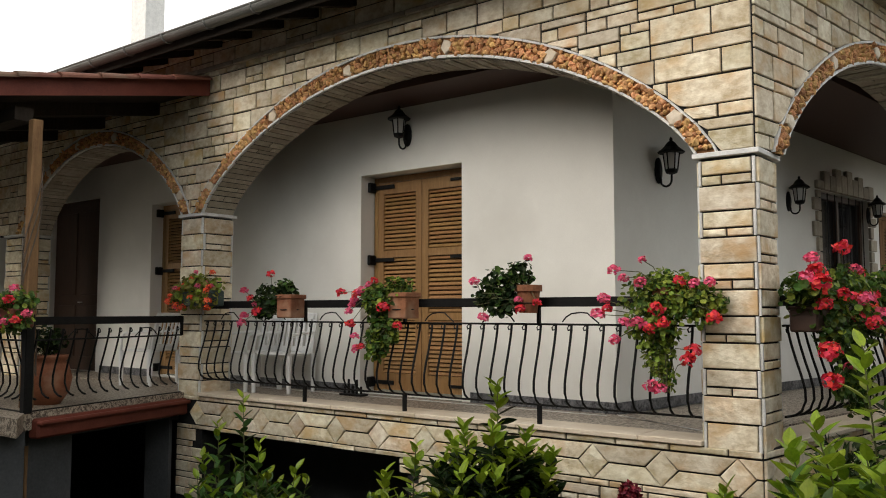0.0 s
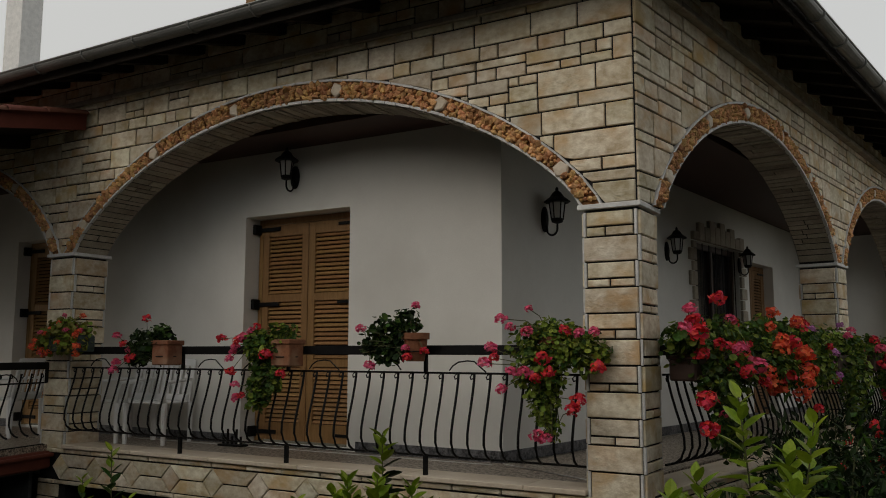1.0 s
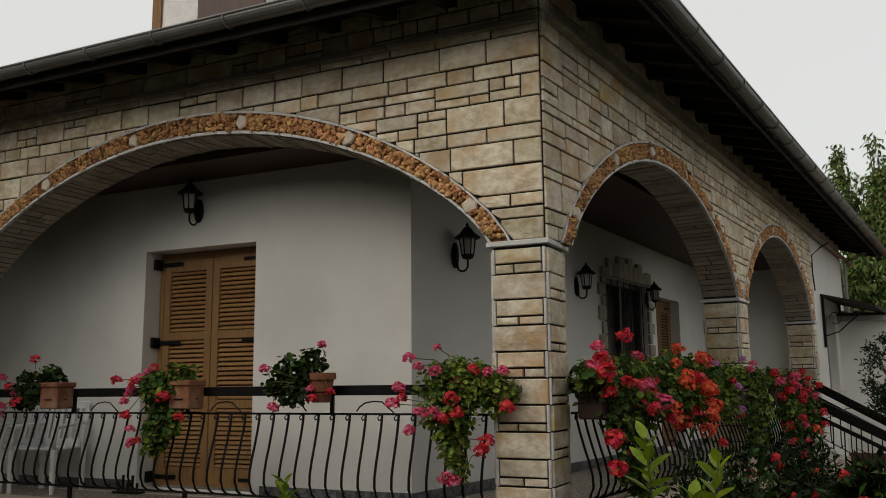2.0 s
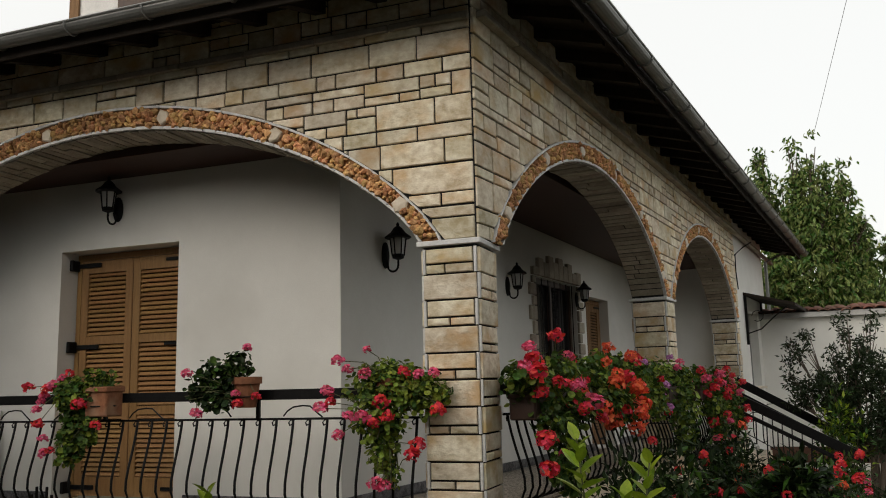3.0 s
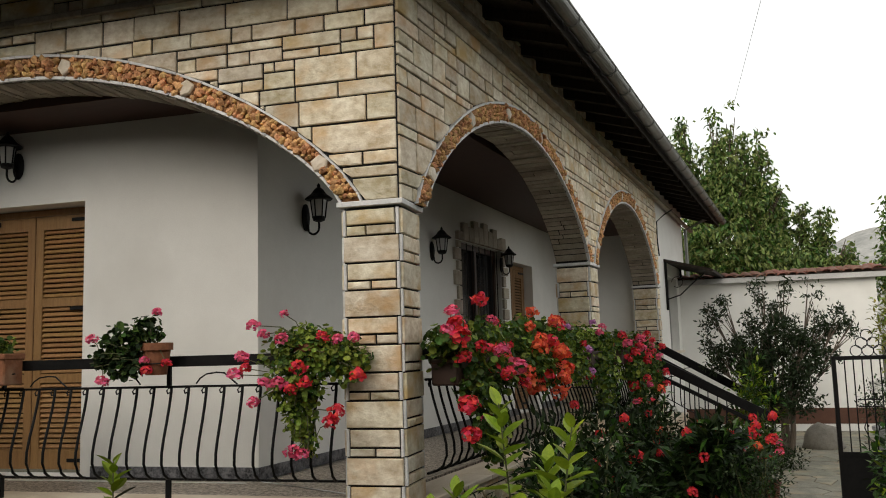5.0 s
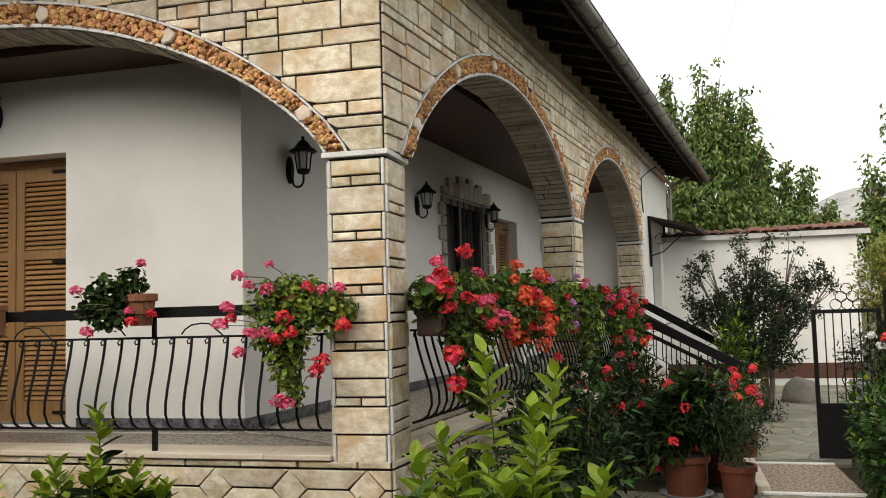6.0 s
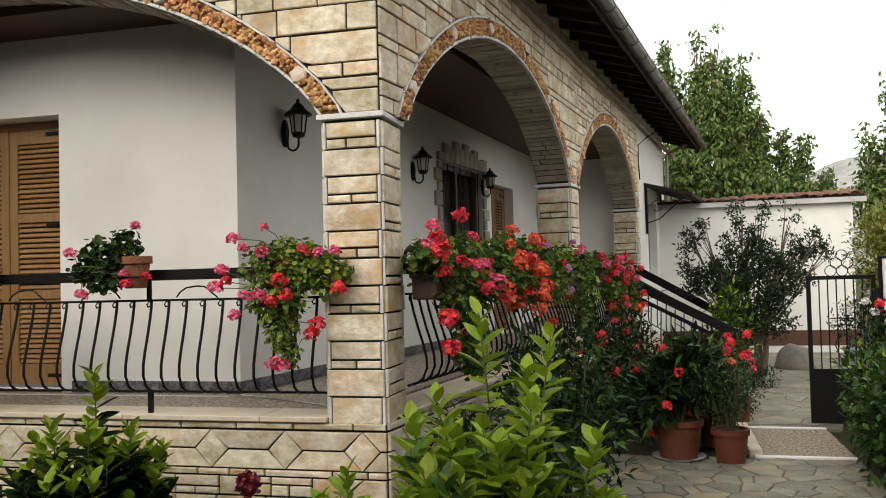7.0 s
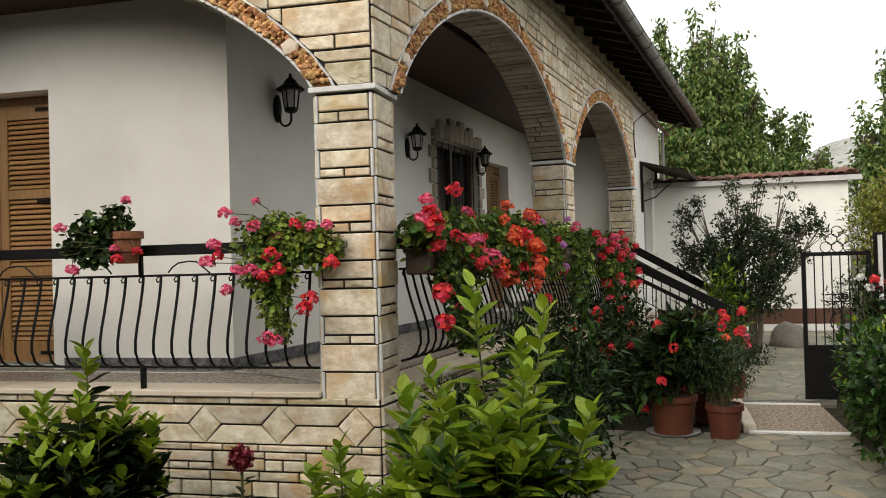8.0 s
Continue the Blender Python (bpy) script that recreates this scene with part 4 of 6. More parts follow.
# ---- foliage ----
class Leaves:
    """Gathers leaves into one mesh."""
    def __init__(self):
        self.v, self.f, self.mi = [], [], []

    def add(self, p, d, up, length, width, kind=0, round_leaf=False, fold=.12, oval=False):
        d = d / (np.linalg.norm(d) + 1e-9)
        side = np.cross(d, up)
        side /= np.linalg.norm(side) + 1e-9
        nrm = np.cross(side, d)
        b = len(self.v)
        if round_leaf:
            c = p + d * length * .5
            self.v.append(c - nrm * length * .14)
            for k in range(7):
                a = 2 * math.pi * (k + .5) / 7
                self.v.append(c + (d * math.cos(a) + side * math.sin(a)) * length * .5 + nrm * length * (.05 if k % 2 else -.02))
            for k in range(7):
                self.f.append((b, b + 1 + k, b + 1 + (k + 1) % 7))
                self.mi.append(kind)
            return
        if kind >= 0 and oval:
            h = width * .5
            mid = [p, p + d * length * .33 - nrm * fold * h * .8, p + d * length * .68 - nrm * (fold * h * .8 + .03 * length), p + d * length - nrm * .12 * length]
            lf = [p + d * length * t + s * side * h * w + nrm * (fold * h * w - .12 * length * t * t) for s in (1, -1) for t, w in ((.14, .62), (.38, 1.0), (.66, .86), (.87, .42))]
            self.v += mid + lf
            for o, flip in ((4, False), (8, True)):
                tri = [(0, o, 1), (o, o + 1, 1), (1, o + 1, 2), (o + 1, o + 2, 2), (2, o + 2, o + 3), (2, o + 3, 3)]
                self.f += [tuple(b + i for i in (t[::-1] if flip else t)) for t in tri]
                self.mi += [kind] * 6
            return
        self.v += [p, p + d * length * .45 + side * width * .5 + nrm * fold * width, p + d * length + nrm * -.08 * length,
                   p + d * length * .45 - side * width * .5 + nrm * fold * width, p + d * length * .48 - nrm * fold * width * .5]
        self.f += [(b, b + 1, b + 4), (b + 1, b + 2, b + 4), (b + 2, b + 3, b + 4), (b + 3, b, b + 4)]
        self.mi += [kind] * 4

    def mesh(self, name, mats):
        me = bpy.data.meshes.new(name)
        me.from_pydata([tuple(v) for v in self.v], [], self.f)
        for m in mats:
            me.materials.append(m)
        me.polygons.foreach_set("material_index", self.mi)
        return me


nr = np.random.default_rng(3)


def rnd_dir(up=0.0):
    v = nr.normal(size=3)
    v[2] += up
    return v / np.linalg.norm(v)


HEADS = {}


def flower_head(mat, k):
    if (mat.name, k) not in HEADS:
        L = Leaves()
        for i in range(46):
            d = rnd_dir(.25)
            if d[2] < -.65:
                d[2] *= -1
            p = d * nr.uniform(.022, .032)
            t = np.cross(d, rnd_dir())
            L.add(p - t * .010, t + d * .35, d, .024, .024, 0, fold=.05)
        HEADS[mat.name, k] = L.mesh("flower_head", [mat])
    return HEADS[mat.name, k]


def geranium(parent, blobs, n, mats, flowers, mix=.25, size=.046, seed=1):
    """blobs: (x, y, z, rx, ry, rz) ellipsoids that the leaves fill; flowers: (x, y, z, material, scale)."""
    L = Leaves()
    vol = np.array([b[3] * b[4] * b[5] for b in blobs]) ** .67
    vol /= vol.sum()
    for i in range(int(n * 1.45)):
        b = blobs[nr.choice(len(blobs), p=vol)]
        d = rnd_dir()
        p = np.array(b[:3]) + d * np.array(b[3:]) * nr.uniform(.3, 1.0) ** .8 * nr.uniform(.85, 1.2)
        nrm = d * .7 + np.array([0.1, -.25, .6]) + nr.normal(size=3) * .65
        t = np.cross(nrm, rnd_dir())
        L.add(p, t, nrm, size * nr.uniform(.6, 1.35), size, 1 if nr.random() < mix else 0, True)
    link("foliage", L.mesh("foliage", mats), None, parent)
    bm = bmesh.new()
    for b in blobs:
        for k in range(10):
            d = rnd_dir(-.2)
            e = np.array(b[:3]) + d * np.array(b[3:])
            s = np.array(b[:3]) * .3
            tube(bm, [tuple(s), tuple((s + e) / 2 + np.array([0, 0, .04])), tuple(e)], .004, 4)
    for x, y, z, mt, sc in flowers:
        b = min(blobs, key=lambda q: (q[0] - x) ** 2 + (q[1] - y) ** 2 + (q[2] - z) ** 2)
        c = np.array(b[:3])
        e = np.array((x, y, z))
        tube(bm, [tuple(c + (e - c) * .3), tuple((c + e) / 2 + np.array([0, 0, .03])), tuple(e)], .0032, 4)
    part("stem_tangle", bm, STEM, parent)["kind"] = "stuff"
    for x, y, z, mt, sc in flowers:
        link("flower_head", flower_head(mt, int(nr.integers(3))), None, parent, Matrix.LocRotScale((x, y, z), Euler((nr.uniform(-.4, .4), nr.uniform(-.4, .4), nr.uniform(0, 6))), (sc, sc, sc * .85)))


def pot_mesh(r0, r1, h, rim=.02):
    return lathe(bmesh.new(), [(r0, 0), (r1 - .004, h - .05), (r1 + rim * .6, h - .05), (r1 + rim * .6, h), (r1 - .012, h), (r1 - .02, h - .03)], 28)


def scatter_flowers(blobs, n, mats, sc=(1.0, 1.4), out=1.12, front=True):
    fl = []
    for i in range(n):
        b = blobs[int(nr.integers(len(blobs)))]
        for _ in range(20):
            d = rnd_dir(.15)
            if not front or (d[1] < .25):
                break
        p = np.array(b[:3]) + d * np.array(b[3:]) * nr.uniform(out - .1, out + .12)
        fl.append((p[0], p[1], p[2], mats[int(nr.integers(len(mats)))], nr.uniform(*sc)))
    return fl


# hanging pots on the front rail: place of the pot, then plant blobs and flower heads relative to it
def hanging_pot(m, label, blobs, n, leafmats, flowers, mix, square=False, mat=TERRACOTTA, r=.085, h=.20, size=.046):
    g = empty("potted_geranium", label, "potted plant", m, "hanging geraniums")
    if square:
        bm = boxed(-r, r, -r * .9, r * .9, 0, h, .01)
        box(bm, -r - .012, r + .012, -r * .9 - .012, r * .9 + .012, h - .045, h, .008)
        part("pot", bm, mat, g)
    else:
        part("pot", pot_mesh(r * .72, r, h), mat, g, smooth=False)
    part("soil", lathe(bmesh.new(), [(r * .8, h - .03), (r * .8, h - .02)], 16), SOIL, g)
    bm = bmesh.new()
    tube(bm, [(r * math.cos(a), r * math.sin(a), h * .35) for a in [i * math.pi / 8 for i in range(17)]], .005, 5)
    tube(bm, [(0, r, h * .35), (0, .10, h * .7), (0, .12, h * .95)], .005, 5)
    part("ring_hanger", bm, IRON, g)
    geranium(g, blobs, n, leafmats, flowers, mix, size)
    return g


GM = [GERANIUM, GERANIUM_PALE]
G = PINK
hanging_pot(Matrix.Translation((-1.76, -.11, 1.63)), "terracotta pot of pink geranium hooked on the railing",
            [(-.25, 0, .22, .23, .14, .14), (-.06, -.04, .31, .12, .10, .11), (-.20, -.06, .05, .14, .07, .09), (-.42, -.02, .12, .10, .08, .08)], 400, [SHADELEAF, GERANIUM],
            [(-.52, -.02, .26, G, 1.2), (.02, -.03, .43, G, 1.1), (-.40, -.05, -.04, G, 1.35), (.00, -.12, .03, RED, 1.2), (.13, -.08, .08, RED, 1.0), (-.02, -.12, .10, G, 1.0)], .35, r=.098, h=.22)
BB = [(-.02, .03, .17, .26, .11, .09), (0, 0, .05, .33, .16, .16), (-.05, -.06, -.14, .20, .14, .18), (.24, 0, .02, .20, .14, .14), (-.02, -.10, -.34, .11, .10, .16), (.05, -.10, -.50, .06, .06, .10)]
hanging_pot(Matrix.Translation((-.62, -.10, 1.68)), "large trailing pink geranium with yellow-green leaves over the railing", BB, 1900, GM,
            [(-.34, -.12, .26, G, 1.3), (-.28, -.1, .20, G, 1.1), (-.15, -.05, .33, G, .9), (-.42, -.12, .05, G, 1.4), (-.46, -.14, -.06, G, 1.5), (-.40, -.12, -.02, RED, 1.2), (.03, -.22, -.02, RED, 1.55), (-.12, -.16, .16, G, 1.3),
             (.16, -.14, .17, RED, 1.2), (-.10, -.24, -.12, G, 1.5), (.08, -.24, -.12, RED, 1.3), (-.02, -.24, -.16, RED, 1.2), (.40, -.14, -.08, RED, 1.5), (.36, -.10, .16, G, 1.1), (.26, -.16, -.30, RED, 1.5), (.22, -.16, -.37, RED, 1.5),
             (-.04, -.16, -.56, G, 1.6), (.02, -.16, -.57, G, 1.3), (-.33, -.14, -.24, G, 1.2), (-.25, -.14, -.12, G, 1.3), (.26, -.12, .15, G, 1.2)], .66, r=.085, h=.13, size=.036)
hanging_pot(Matrix.Translation((-3.07, -.10, 1.58)), "square terracotta pot of trailing red and pink geranium on the railing",
            [(-.22, -.03, .12, .20, .14, .17), (-.18, -.06, -.10, .18, .12, .16), (-.32, -.02, .20, .15, .1, .12), (-.06, -.02, .25, .15, .11, .12), (-.24, -.09, -.24, .12, .09, .13)], 950, GM,
            [(-.75, -.03, .24, RED, 1.35), (-.55, -.06, .16, G, 1.3), (-.50, -.08, .22, RED, 1.4), (-.44, -.08, .25, G, 1.4), (-.36, -.06, .30, G, 1.2), (-.30, -.06, .34, RED, 1.1), (-.58, -.1, .06, G, 1.2), (-.10, -.16, .10, RED, 1.6), (-.56, -.1, -.05, RED, 1.3),
             (-.48, -.12, -.16, G, 1.1), (-.46, -.12, -.27, G, 1.3), (-.38, -.14, -.25, RED, 1.1), (.02, -.1, -.06, RED, 1.3), (-.60, -.04, .12, G, 1.0)], .35, True, r=.105, h=.23)
hanging_pot(Matrix.Translation((-4.55, -.10, 1.58)), "square terracotta pot of red geranium on the railing",
            [(-.28, 0, .20, .27, .15, .15), (-.08, 0, .28, .14, .11, .10), (-.34, -.06, .06, .14, .09, .08)], 520, [SHADELEAF, GERANIUM],
            [(-.28, -.02, .44, RED, 1.3), (-.70, -.02, .28, G, 1.2), (-.55, -.06, .20, RED, 1.2), (-.36, -.12, .06, RED, 1.7), (-.62, -.08, .02, G, 1.3), (-.66, -.08, -.06, G, 1.5), (-.46, -.06, .14, G, 1.0)], .35, True, r=.105, h=.23)
bx = empty("planter_box", "grey-green planter box of pale coral geraniums on the railing corner", "planter", Matrix.Translation((-6.0, -.12, 1.70)))
bm = boxed(-.30, .30, -.10, .10, 0, .17, .015)
part("box", bm, GREENBOX, bx)
BX = [(-.02, 0, .22, .33, .16, .14), (.12, -.05, .10, .22, .14, .12), (-.25, -.04, .1, .16, .14, .12)]
geranium(bx, BX, 800, [GERANIUM_PALE, YELLOWLEAF], scatter_flowers(BX, 32, [CORAL, G, CORAL], (.8, 1.2), 1.15), .45, .05)

# the mass of geraniums along the side rail
def side_planter(s, length, blobs, n, flowers, label, mix=.3, mats=None):
    g = empty("planter_box", label, "planter", SIDE @ Matrix.Translation((s, -.14, 1.50)), "side rail planters")
    bm = boxed(-length / 2, length / 2, -.10, .10, 0, .18, .012)
    box(bm, -length / 2 - .012, length / 2 + .012, -.112, .112, .15, .18, .006)
    part("box", bm, DARKPOT, g)
    geranium(g, blobs, n, mats or GM, flowers, mix)
    return g


B1 = [(-.30, 0, .26, .30, .2, .17), (.15, -.02, .30, .34, .22, .18), (-.15, -.14, .04, .34, .16, .24), (.3, -.12, .06, .26, .16, .16), (-.5, -.05, .3, .16, .15, .12), (-.12, -.18, -.26, .24, .12, .22), (.02, -.16, -.46, .14, .10, .16)]
side_planter(.80, .9, B1, 1500, scatter_flowers(B1[:5], 15, [RED, G, CORAL, RED], (1.2, 1.7), 1.2) + [(-.62, -.2, .32, RED, 2.1), (-.56, -.22, -.12, RED, 2.1), (-.54, -.22, -.32, RED, 2.0), (-.52, -.1, .50, G, 1.5), (-.05, -.28, .22, G, 1.8), (.28, -.28, .1, G, 2.2), (.0, -.1, .60, RED, 1.7)], "brown planter of red and pink geraniums on the side railing")
B2 = [(-.25, 0, .28, .34, .2, .18), (.25, -.02, .32, .38, .22, .20), (-.05, -.14, .10, .40, .16, .16), (.30, -.14, .02, .26, .15, .16)]
side_planter(1.95, .9, B2, 1250, scatter_flowers(B2, 20, [CORAL, CORAL, CORAL, RED], (1.4, 2.1), 1.2) + [(.42, -.26, .18, CORAL, 2.3), (.46, -.27, .04, CORAL, 2.4), (.40, -.26, -.08, CORAL, 2.3), (.30, -.25, -.16, CORAL, 2.1)], "brown planter of coral geraniums hung on the side railing")
B3 = [(-.3, 0, .30, .34, .2, .18), (.25, -.02, .30, .36, .2, .18), (.1, -.12, .06, .40, .14, .18)]
side_planter(3.2, .9, B3, 1100, scatter_flowers(B3, 7, [CORAL, LILAC, RED], (1.0, 1.4), 1.2), "brown planter of fading geraniums hung on the side railing", .5)
B4 = [(-.2, 0, .28, .34, .2, .2), (.25, -.02, .24, .34, .2, .2), (0, -.14, -.04, .38, .16, .28), (-.1, -.16, -.34, .26, .12, .22)]
side_planter(4.55, .9, B4, 1200, scatter_flowers(B4[:2], 7, [RED, G, LILAC], (1.0, 1.4), 1.2), "brown planter of red geraniums hung on the side railing", .45)
B5 = [(-.25, 0, .24, .34, .2, .18), (.2, -.02, .20, .34, .2, .16), (0, -.16, -.10, .36, .16, .26), (.15, -.18, -.36, .24, .12, .18)]
side_planter(6.15, .9, B5, 1100, scatter_flowers(B5, 24, [RED, RED, G], (1.4, 2.0), 1.18), "brown planter of bright red geraniums hung on the side railing", .3)
side_planter(7.35, .8, B5, 900, scatter_flowers(B5, 20, [RED, G, RED], (1.2, 1.7), 1.18), "brown planter of red geraniums by the stair", .3)

# ---- ground, path and garden ----
def ground_height(x, y):
    """Level garden that falls away to the basement yard in the west."""
    t = min(max((-1.2 - x) / 2.6, 0.0), 1.0) * min(max((y + 9.0) / 3.0, 0.0), 1.0)
    t = t * t * (3 - 2 * t)
    return -0.03 - 1.5 * t


bm = bmesh.new()
xs = [-600, -200, -80, -30, -18] + [-14 + .5 * i for i in range(60)] + [18, 30, 80, 200, 600]
ys = [-600, -200, -80, -30, -14] + [-10 + .5 * i for i in range(60)] + [24, 34, 60, 120, 300, 900]
gv = [[bm.verts.new((x, y, ground_height(x, y) + (nr.uniform(-.012, .012) if abs(x) < 15 and abs(y) < 20 else 0))) for y in ys] for x in xs]
for i in range(len(xs) - 1):
    for j in range(len(ys) - 1):
        bm.faces.new((gv[i][j], gv[i + 1][j], gv[i + 1][j + 1], gv[i][j + 1]))
tagged(part("ground", bm, GROUND, smooth=True), "dark garden soil with weeds", "ground", kind="structure")

# crazy paving: a jittered honeycomb of flat stones on dark jointing
path = part("path", prism(bmesh.new(), [(1.05, -6.5), (3.35, -6.5), (3.35, 2.66), (2.45, 2.66), (1.05, 2.4)], -.06, -.008), GROUT)
tagged(path, "garden path of irregular grey-green flagstones", "path", kind="structure")
path_b = part("path", prism(bmesh.new(), [(2.45, 4.16), (3.5, 4.16), (5.2, 12.6), (2.4, 12.6)], -.06, -.008), GROUT)
tagged(path_b, "far garden path of irregular grey-green flagstones", "path", kind="structure")


def crazy_paving(parent, x0, x1, y0, y1, cell, inside, seed):
    r = random.Random(seed)
    nx, ny = int((x1 - x0) / cell) + 2, int((y1 - y0) / (cell * .8)) + 2
    P = {}
    for i in range(-1, nx + 2):
        for j in range(-1, ny + 2):
            P[i, j] = Vector((x0 + (i + .5 * (j % 2)) * cell + r.uniform(-.7, .7) * cell, y0 + j * cell * .8 + r.uniform(-.65, .65) * cell))
    for (i, j), c in P.items():
        if not (x0 - .1 <= c.x <= x1 + .1 and y0 - .1 <= c.y <= y1 + .1):
            continue
        poly = [Vector((c.x + a, c.y + b)) for a, b in ((-1, -1), (1, -1), (1, 1), (-1, 1))]
        for (k, l), q in P.items():
            if (k, l) == (i, j) or abs(k - i) > 3 or abs(l - j) > 3:
                continue
            mid, nrm = (c + q) / 2, (q - c).normalized()
            out = []
            for a, b in zip(poly, poly[1:] + poly[:1]):
                da, db = (a - mid) @ nrm + .0075, (b - mid) @ nrm + .0075
                if da <= 0:
                    out.append(a)
                if da * db < 0:
                    out.append(a + (b - a) * da / (da - db))
            poly = out
            if len(poly) < 3:
                break
        if len(poly) < 3:
            continue
        poly = [Vector((min(max(p.x, x0), x1), min(max(p.y, y0), y1))) for p in poly]
        if not inside(c):
            continue
        h = r.uniform(.0, .008)
        n = len(poly)
        cc = sum(poly, Vector((0, 0))) / n
        verts = [(p.x, p.y, -.02) for p in poly] + [(p.x, p.y, h - .004) for p in poly] + [(*(p + (cc - p).normalized() * .008), h) for p in poly]
        faces = [tuple(range(2 * n, 3 * n))]
        for a in range(n):
            b = (a + 1) % n
            faces += [(a, b, n + b, n + a), (n + a, n + b, 2 * n + b, 2 * n + a)]
        link("flagstone", data_mesh("flagstone", verts, faces), FLAG, parent)


crazy_paving(path, 1.08, 3.32, -6.4, 2.62, .235, lambda c: True, 4)
crazy_paving(path_b, 2.45, 5.0, 4.2, 12.4, .42, lambda c: c.x < 3.5 + (c.y - 4.16) * .2, 5)
thr = empty("threshold", "pebble-dash threshold between two white marble strips at the gate", "threshold", kind="structure")
part("pebble_mat", boxed(2.58, 3.34, 2.72, 4.10, -.05, .0), PEBBLE, thr)
part("marble_strip", boxed(2.50, 3.34, 2.66, 2.72, -.05, .012, .004), WHITEMARBLE, thr)
part("marble_strip", boxed(2.50, 3.34, 4.10, 4.16, -.05, .012, .004), WHITEMARBLE, thr)
part("marble_kerb", boxed(2.46, 2.575, 2.72, 4.10, -.05, .06, .01), MARBLE, thr)
kerb = empty("kerb", "low rough concrete kerb along the flower bed", "kerb", kind="structure")
v = -6.0
while v < 2.3:
    part("kerb_stone", boxed(.96, 1.06, v + .004, v + .596, -.08, .13 + .01 * math.sin(v * 7), .012), CONCRETE, kerb)
    v += .6
kerb2 = empty("kerb", "low rough concrete kerb along the hedge", "kerb", kind="structure")
v = -6.0
while v < 1.2:
    part("kerb_stone", boxed(3.34, 3.44, v + .004, v + .596, -.08, .10 + .01 * math.sin(v * 5), .012), CONCRETE, kerb2)
    v += .6


# Unseen walls, added only to block low sky light from three sides.
tagged(part("wall_garden", boxed(5.2, 5.4, -11.2, 3.0, -0.1, 4.8), SHADECONCRETE), "unseen plain grey wall added to block sky light", "wall", kind="structure")
tagged(part("wall_garden_south", boxed(-14.0, 5.4, -11.4, -11.2, -1.6, 6.0), SHADECONCRETE), "unseen plain grey wall added to block sky light", "wall", kind="structure")
tagged(part("wall_garden_west", boxed(-9.2, -9.0, -11.2, -2.7, -1.6, 7.5), SHADECONCRETE), "unseen plain grey wall added to block sky light", "wall", kind="structure")

# ---- shrubs ----
def shoot(L, S, base, top, leaf, n, new_part=.3, spread=1.0, kinds=(0, 1)):
    base, top = np.array(base, float), np.array(top, float)
    bend = (base + top) / 2 + np.array([nr.uniform(-.05, .05), nr.uniform(-.05, .05), 0])
    tube(S, [tuple(base), tuple(bend), tuple(top)], .009, 5, .4)
    az = nr.uniform(0, 6)
    for i in range(n):
        t = .18 + .82 * (i + .5) / n
        p = (1 - t) ** 2 * base + 2 * t * (1 - t) * bend + t * t * top
        az += 2.4
        lift = .25 + 1.5 * max(0, t - .72) * 3
        d = np.array([math.cos(az), math.sin(az), lift * nr.uniform(.6, 1.3)])
        up = np.array([-.3 * math.cos(az), -.3 * math.sin(az), 1.0]) + nr.normal(size=3) * .25
        s = leaf * (1.1 - .45 * max(0, t - .7) / .3) * nr.uniform(.8, 1.2)
        k = kinds[1] if t > 1 - new_part * nr.uniform(.6, 1.3) else kinds[0]
        L.add(p, d, up, s, s * .52, k, fold=.22, oval=True)


def laurel(name, label, x, y, z, tips, leaf, extra, spread, mats, low=.3, new_part=.25, height=None, cap=.86):
    """tips: explicit shoot tops (dx, dy, z); extra: number of lower shoots filling the bush."""
    g = empty(name, label, "shrub", Matrix.Translation((x, y, z)))
    L, S = Leaves(), bmesh.new()
    for dx, dy, h in tips:
        shoot(L, S, (dx * .35, dy * .35, 0), (dx, dy, h), leaf, 46, new_part)
    hmax = height or max(t[2] for t in tips)
    for i in range(extra):
        a, q = nr.uniform(0, 2 * math.pi), math.sqrt(nr.uniform(0, 1))
        h = hmax * nr.uniform(low, cap) * (1 - .22 * q)
        shoot(L, S, (spread * q * math.cos(a) * .35, spread * q * math.sin(a) * .35, 0), (spread * q * math.cos(a), spread * q * math.sin(a), h), leaf, 26, new_part * nr.uniform(0, 1))
    link("foliage", L.mesh("foliage", mats), None, g)
    part("stem_tangle", S, STEM, g)["kind"] = "stuff"
    return g


LM = [LAUREL, LAUREL_NEW]
laurel("laurel_shrub", "bright green laurel shrub with fresh yellow-green shoot tips", .95, -1.15, -.03, [(-.09, .05, 1.50), (.27, .05, 1.39), (-.25, -.25, 1.12), (.22, -.3, 1.12), (.08, -.42, .95), (.5, -.1, .92), (-.42, -.1, .98), (.12, .2, 1.2)], .168, 46, .56, LM, .45, .52, cap=.72)
laurel("laurel_shrub", "dark laurel shrub with one pale shoot before the plinth", -1.55, -.85, -.1, [(.0, .0, 1.25), (-.38, -.05, .84), (.28, -.05, .92), (.42, .05, .80), (-.15, -.2, .95), (.1, -.2, .98)], .15, 80, .46, [SHADELEAF, LAUREL_NEW], .4, .2, cap=.72)
laurel("laurel_shrub", "dark green laurel shrub standing before the basement opening", -4.2, -.95, -1.5, [(0, 0, 2.40), (-.35, 0, 2.15), (.35, -.1, 2.05), (.7, 0, 1.85), (-.7, .1, 1.8)], .16, 80, .75, LM, .62, .10)
laurel("laurel_shrub", "dark laurel shrub with a few pale leaves", -2.4, -.9, -.65, [(.15, 0, 1.30), (-.25, .1, 1.05), (.4, 0, 1.18)], .15, 46, .45, LM, .5, .2, cap=.8)
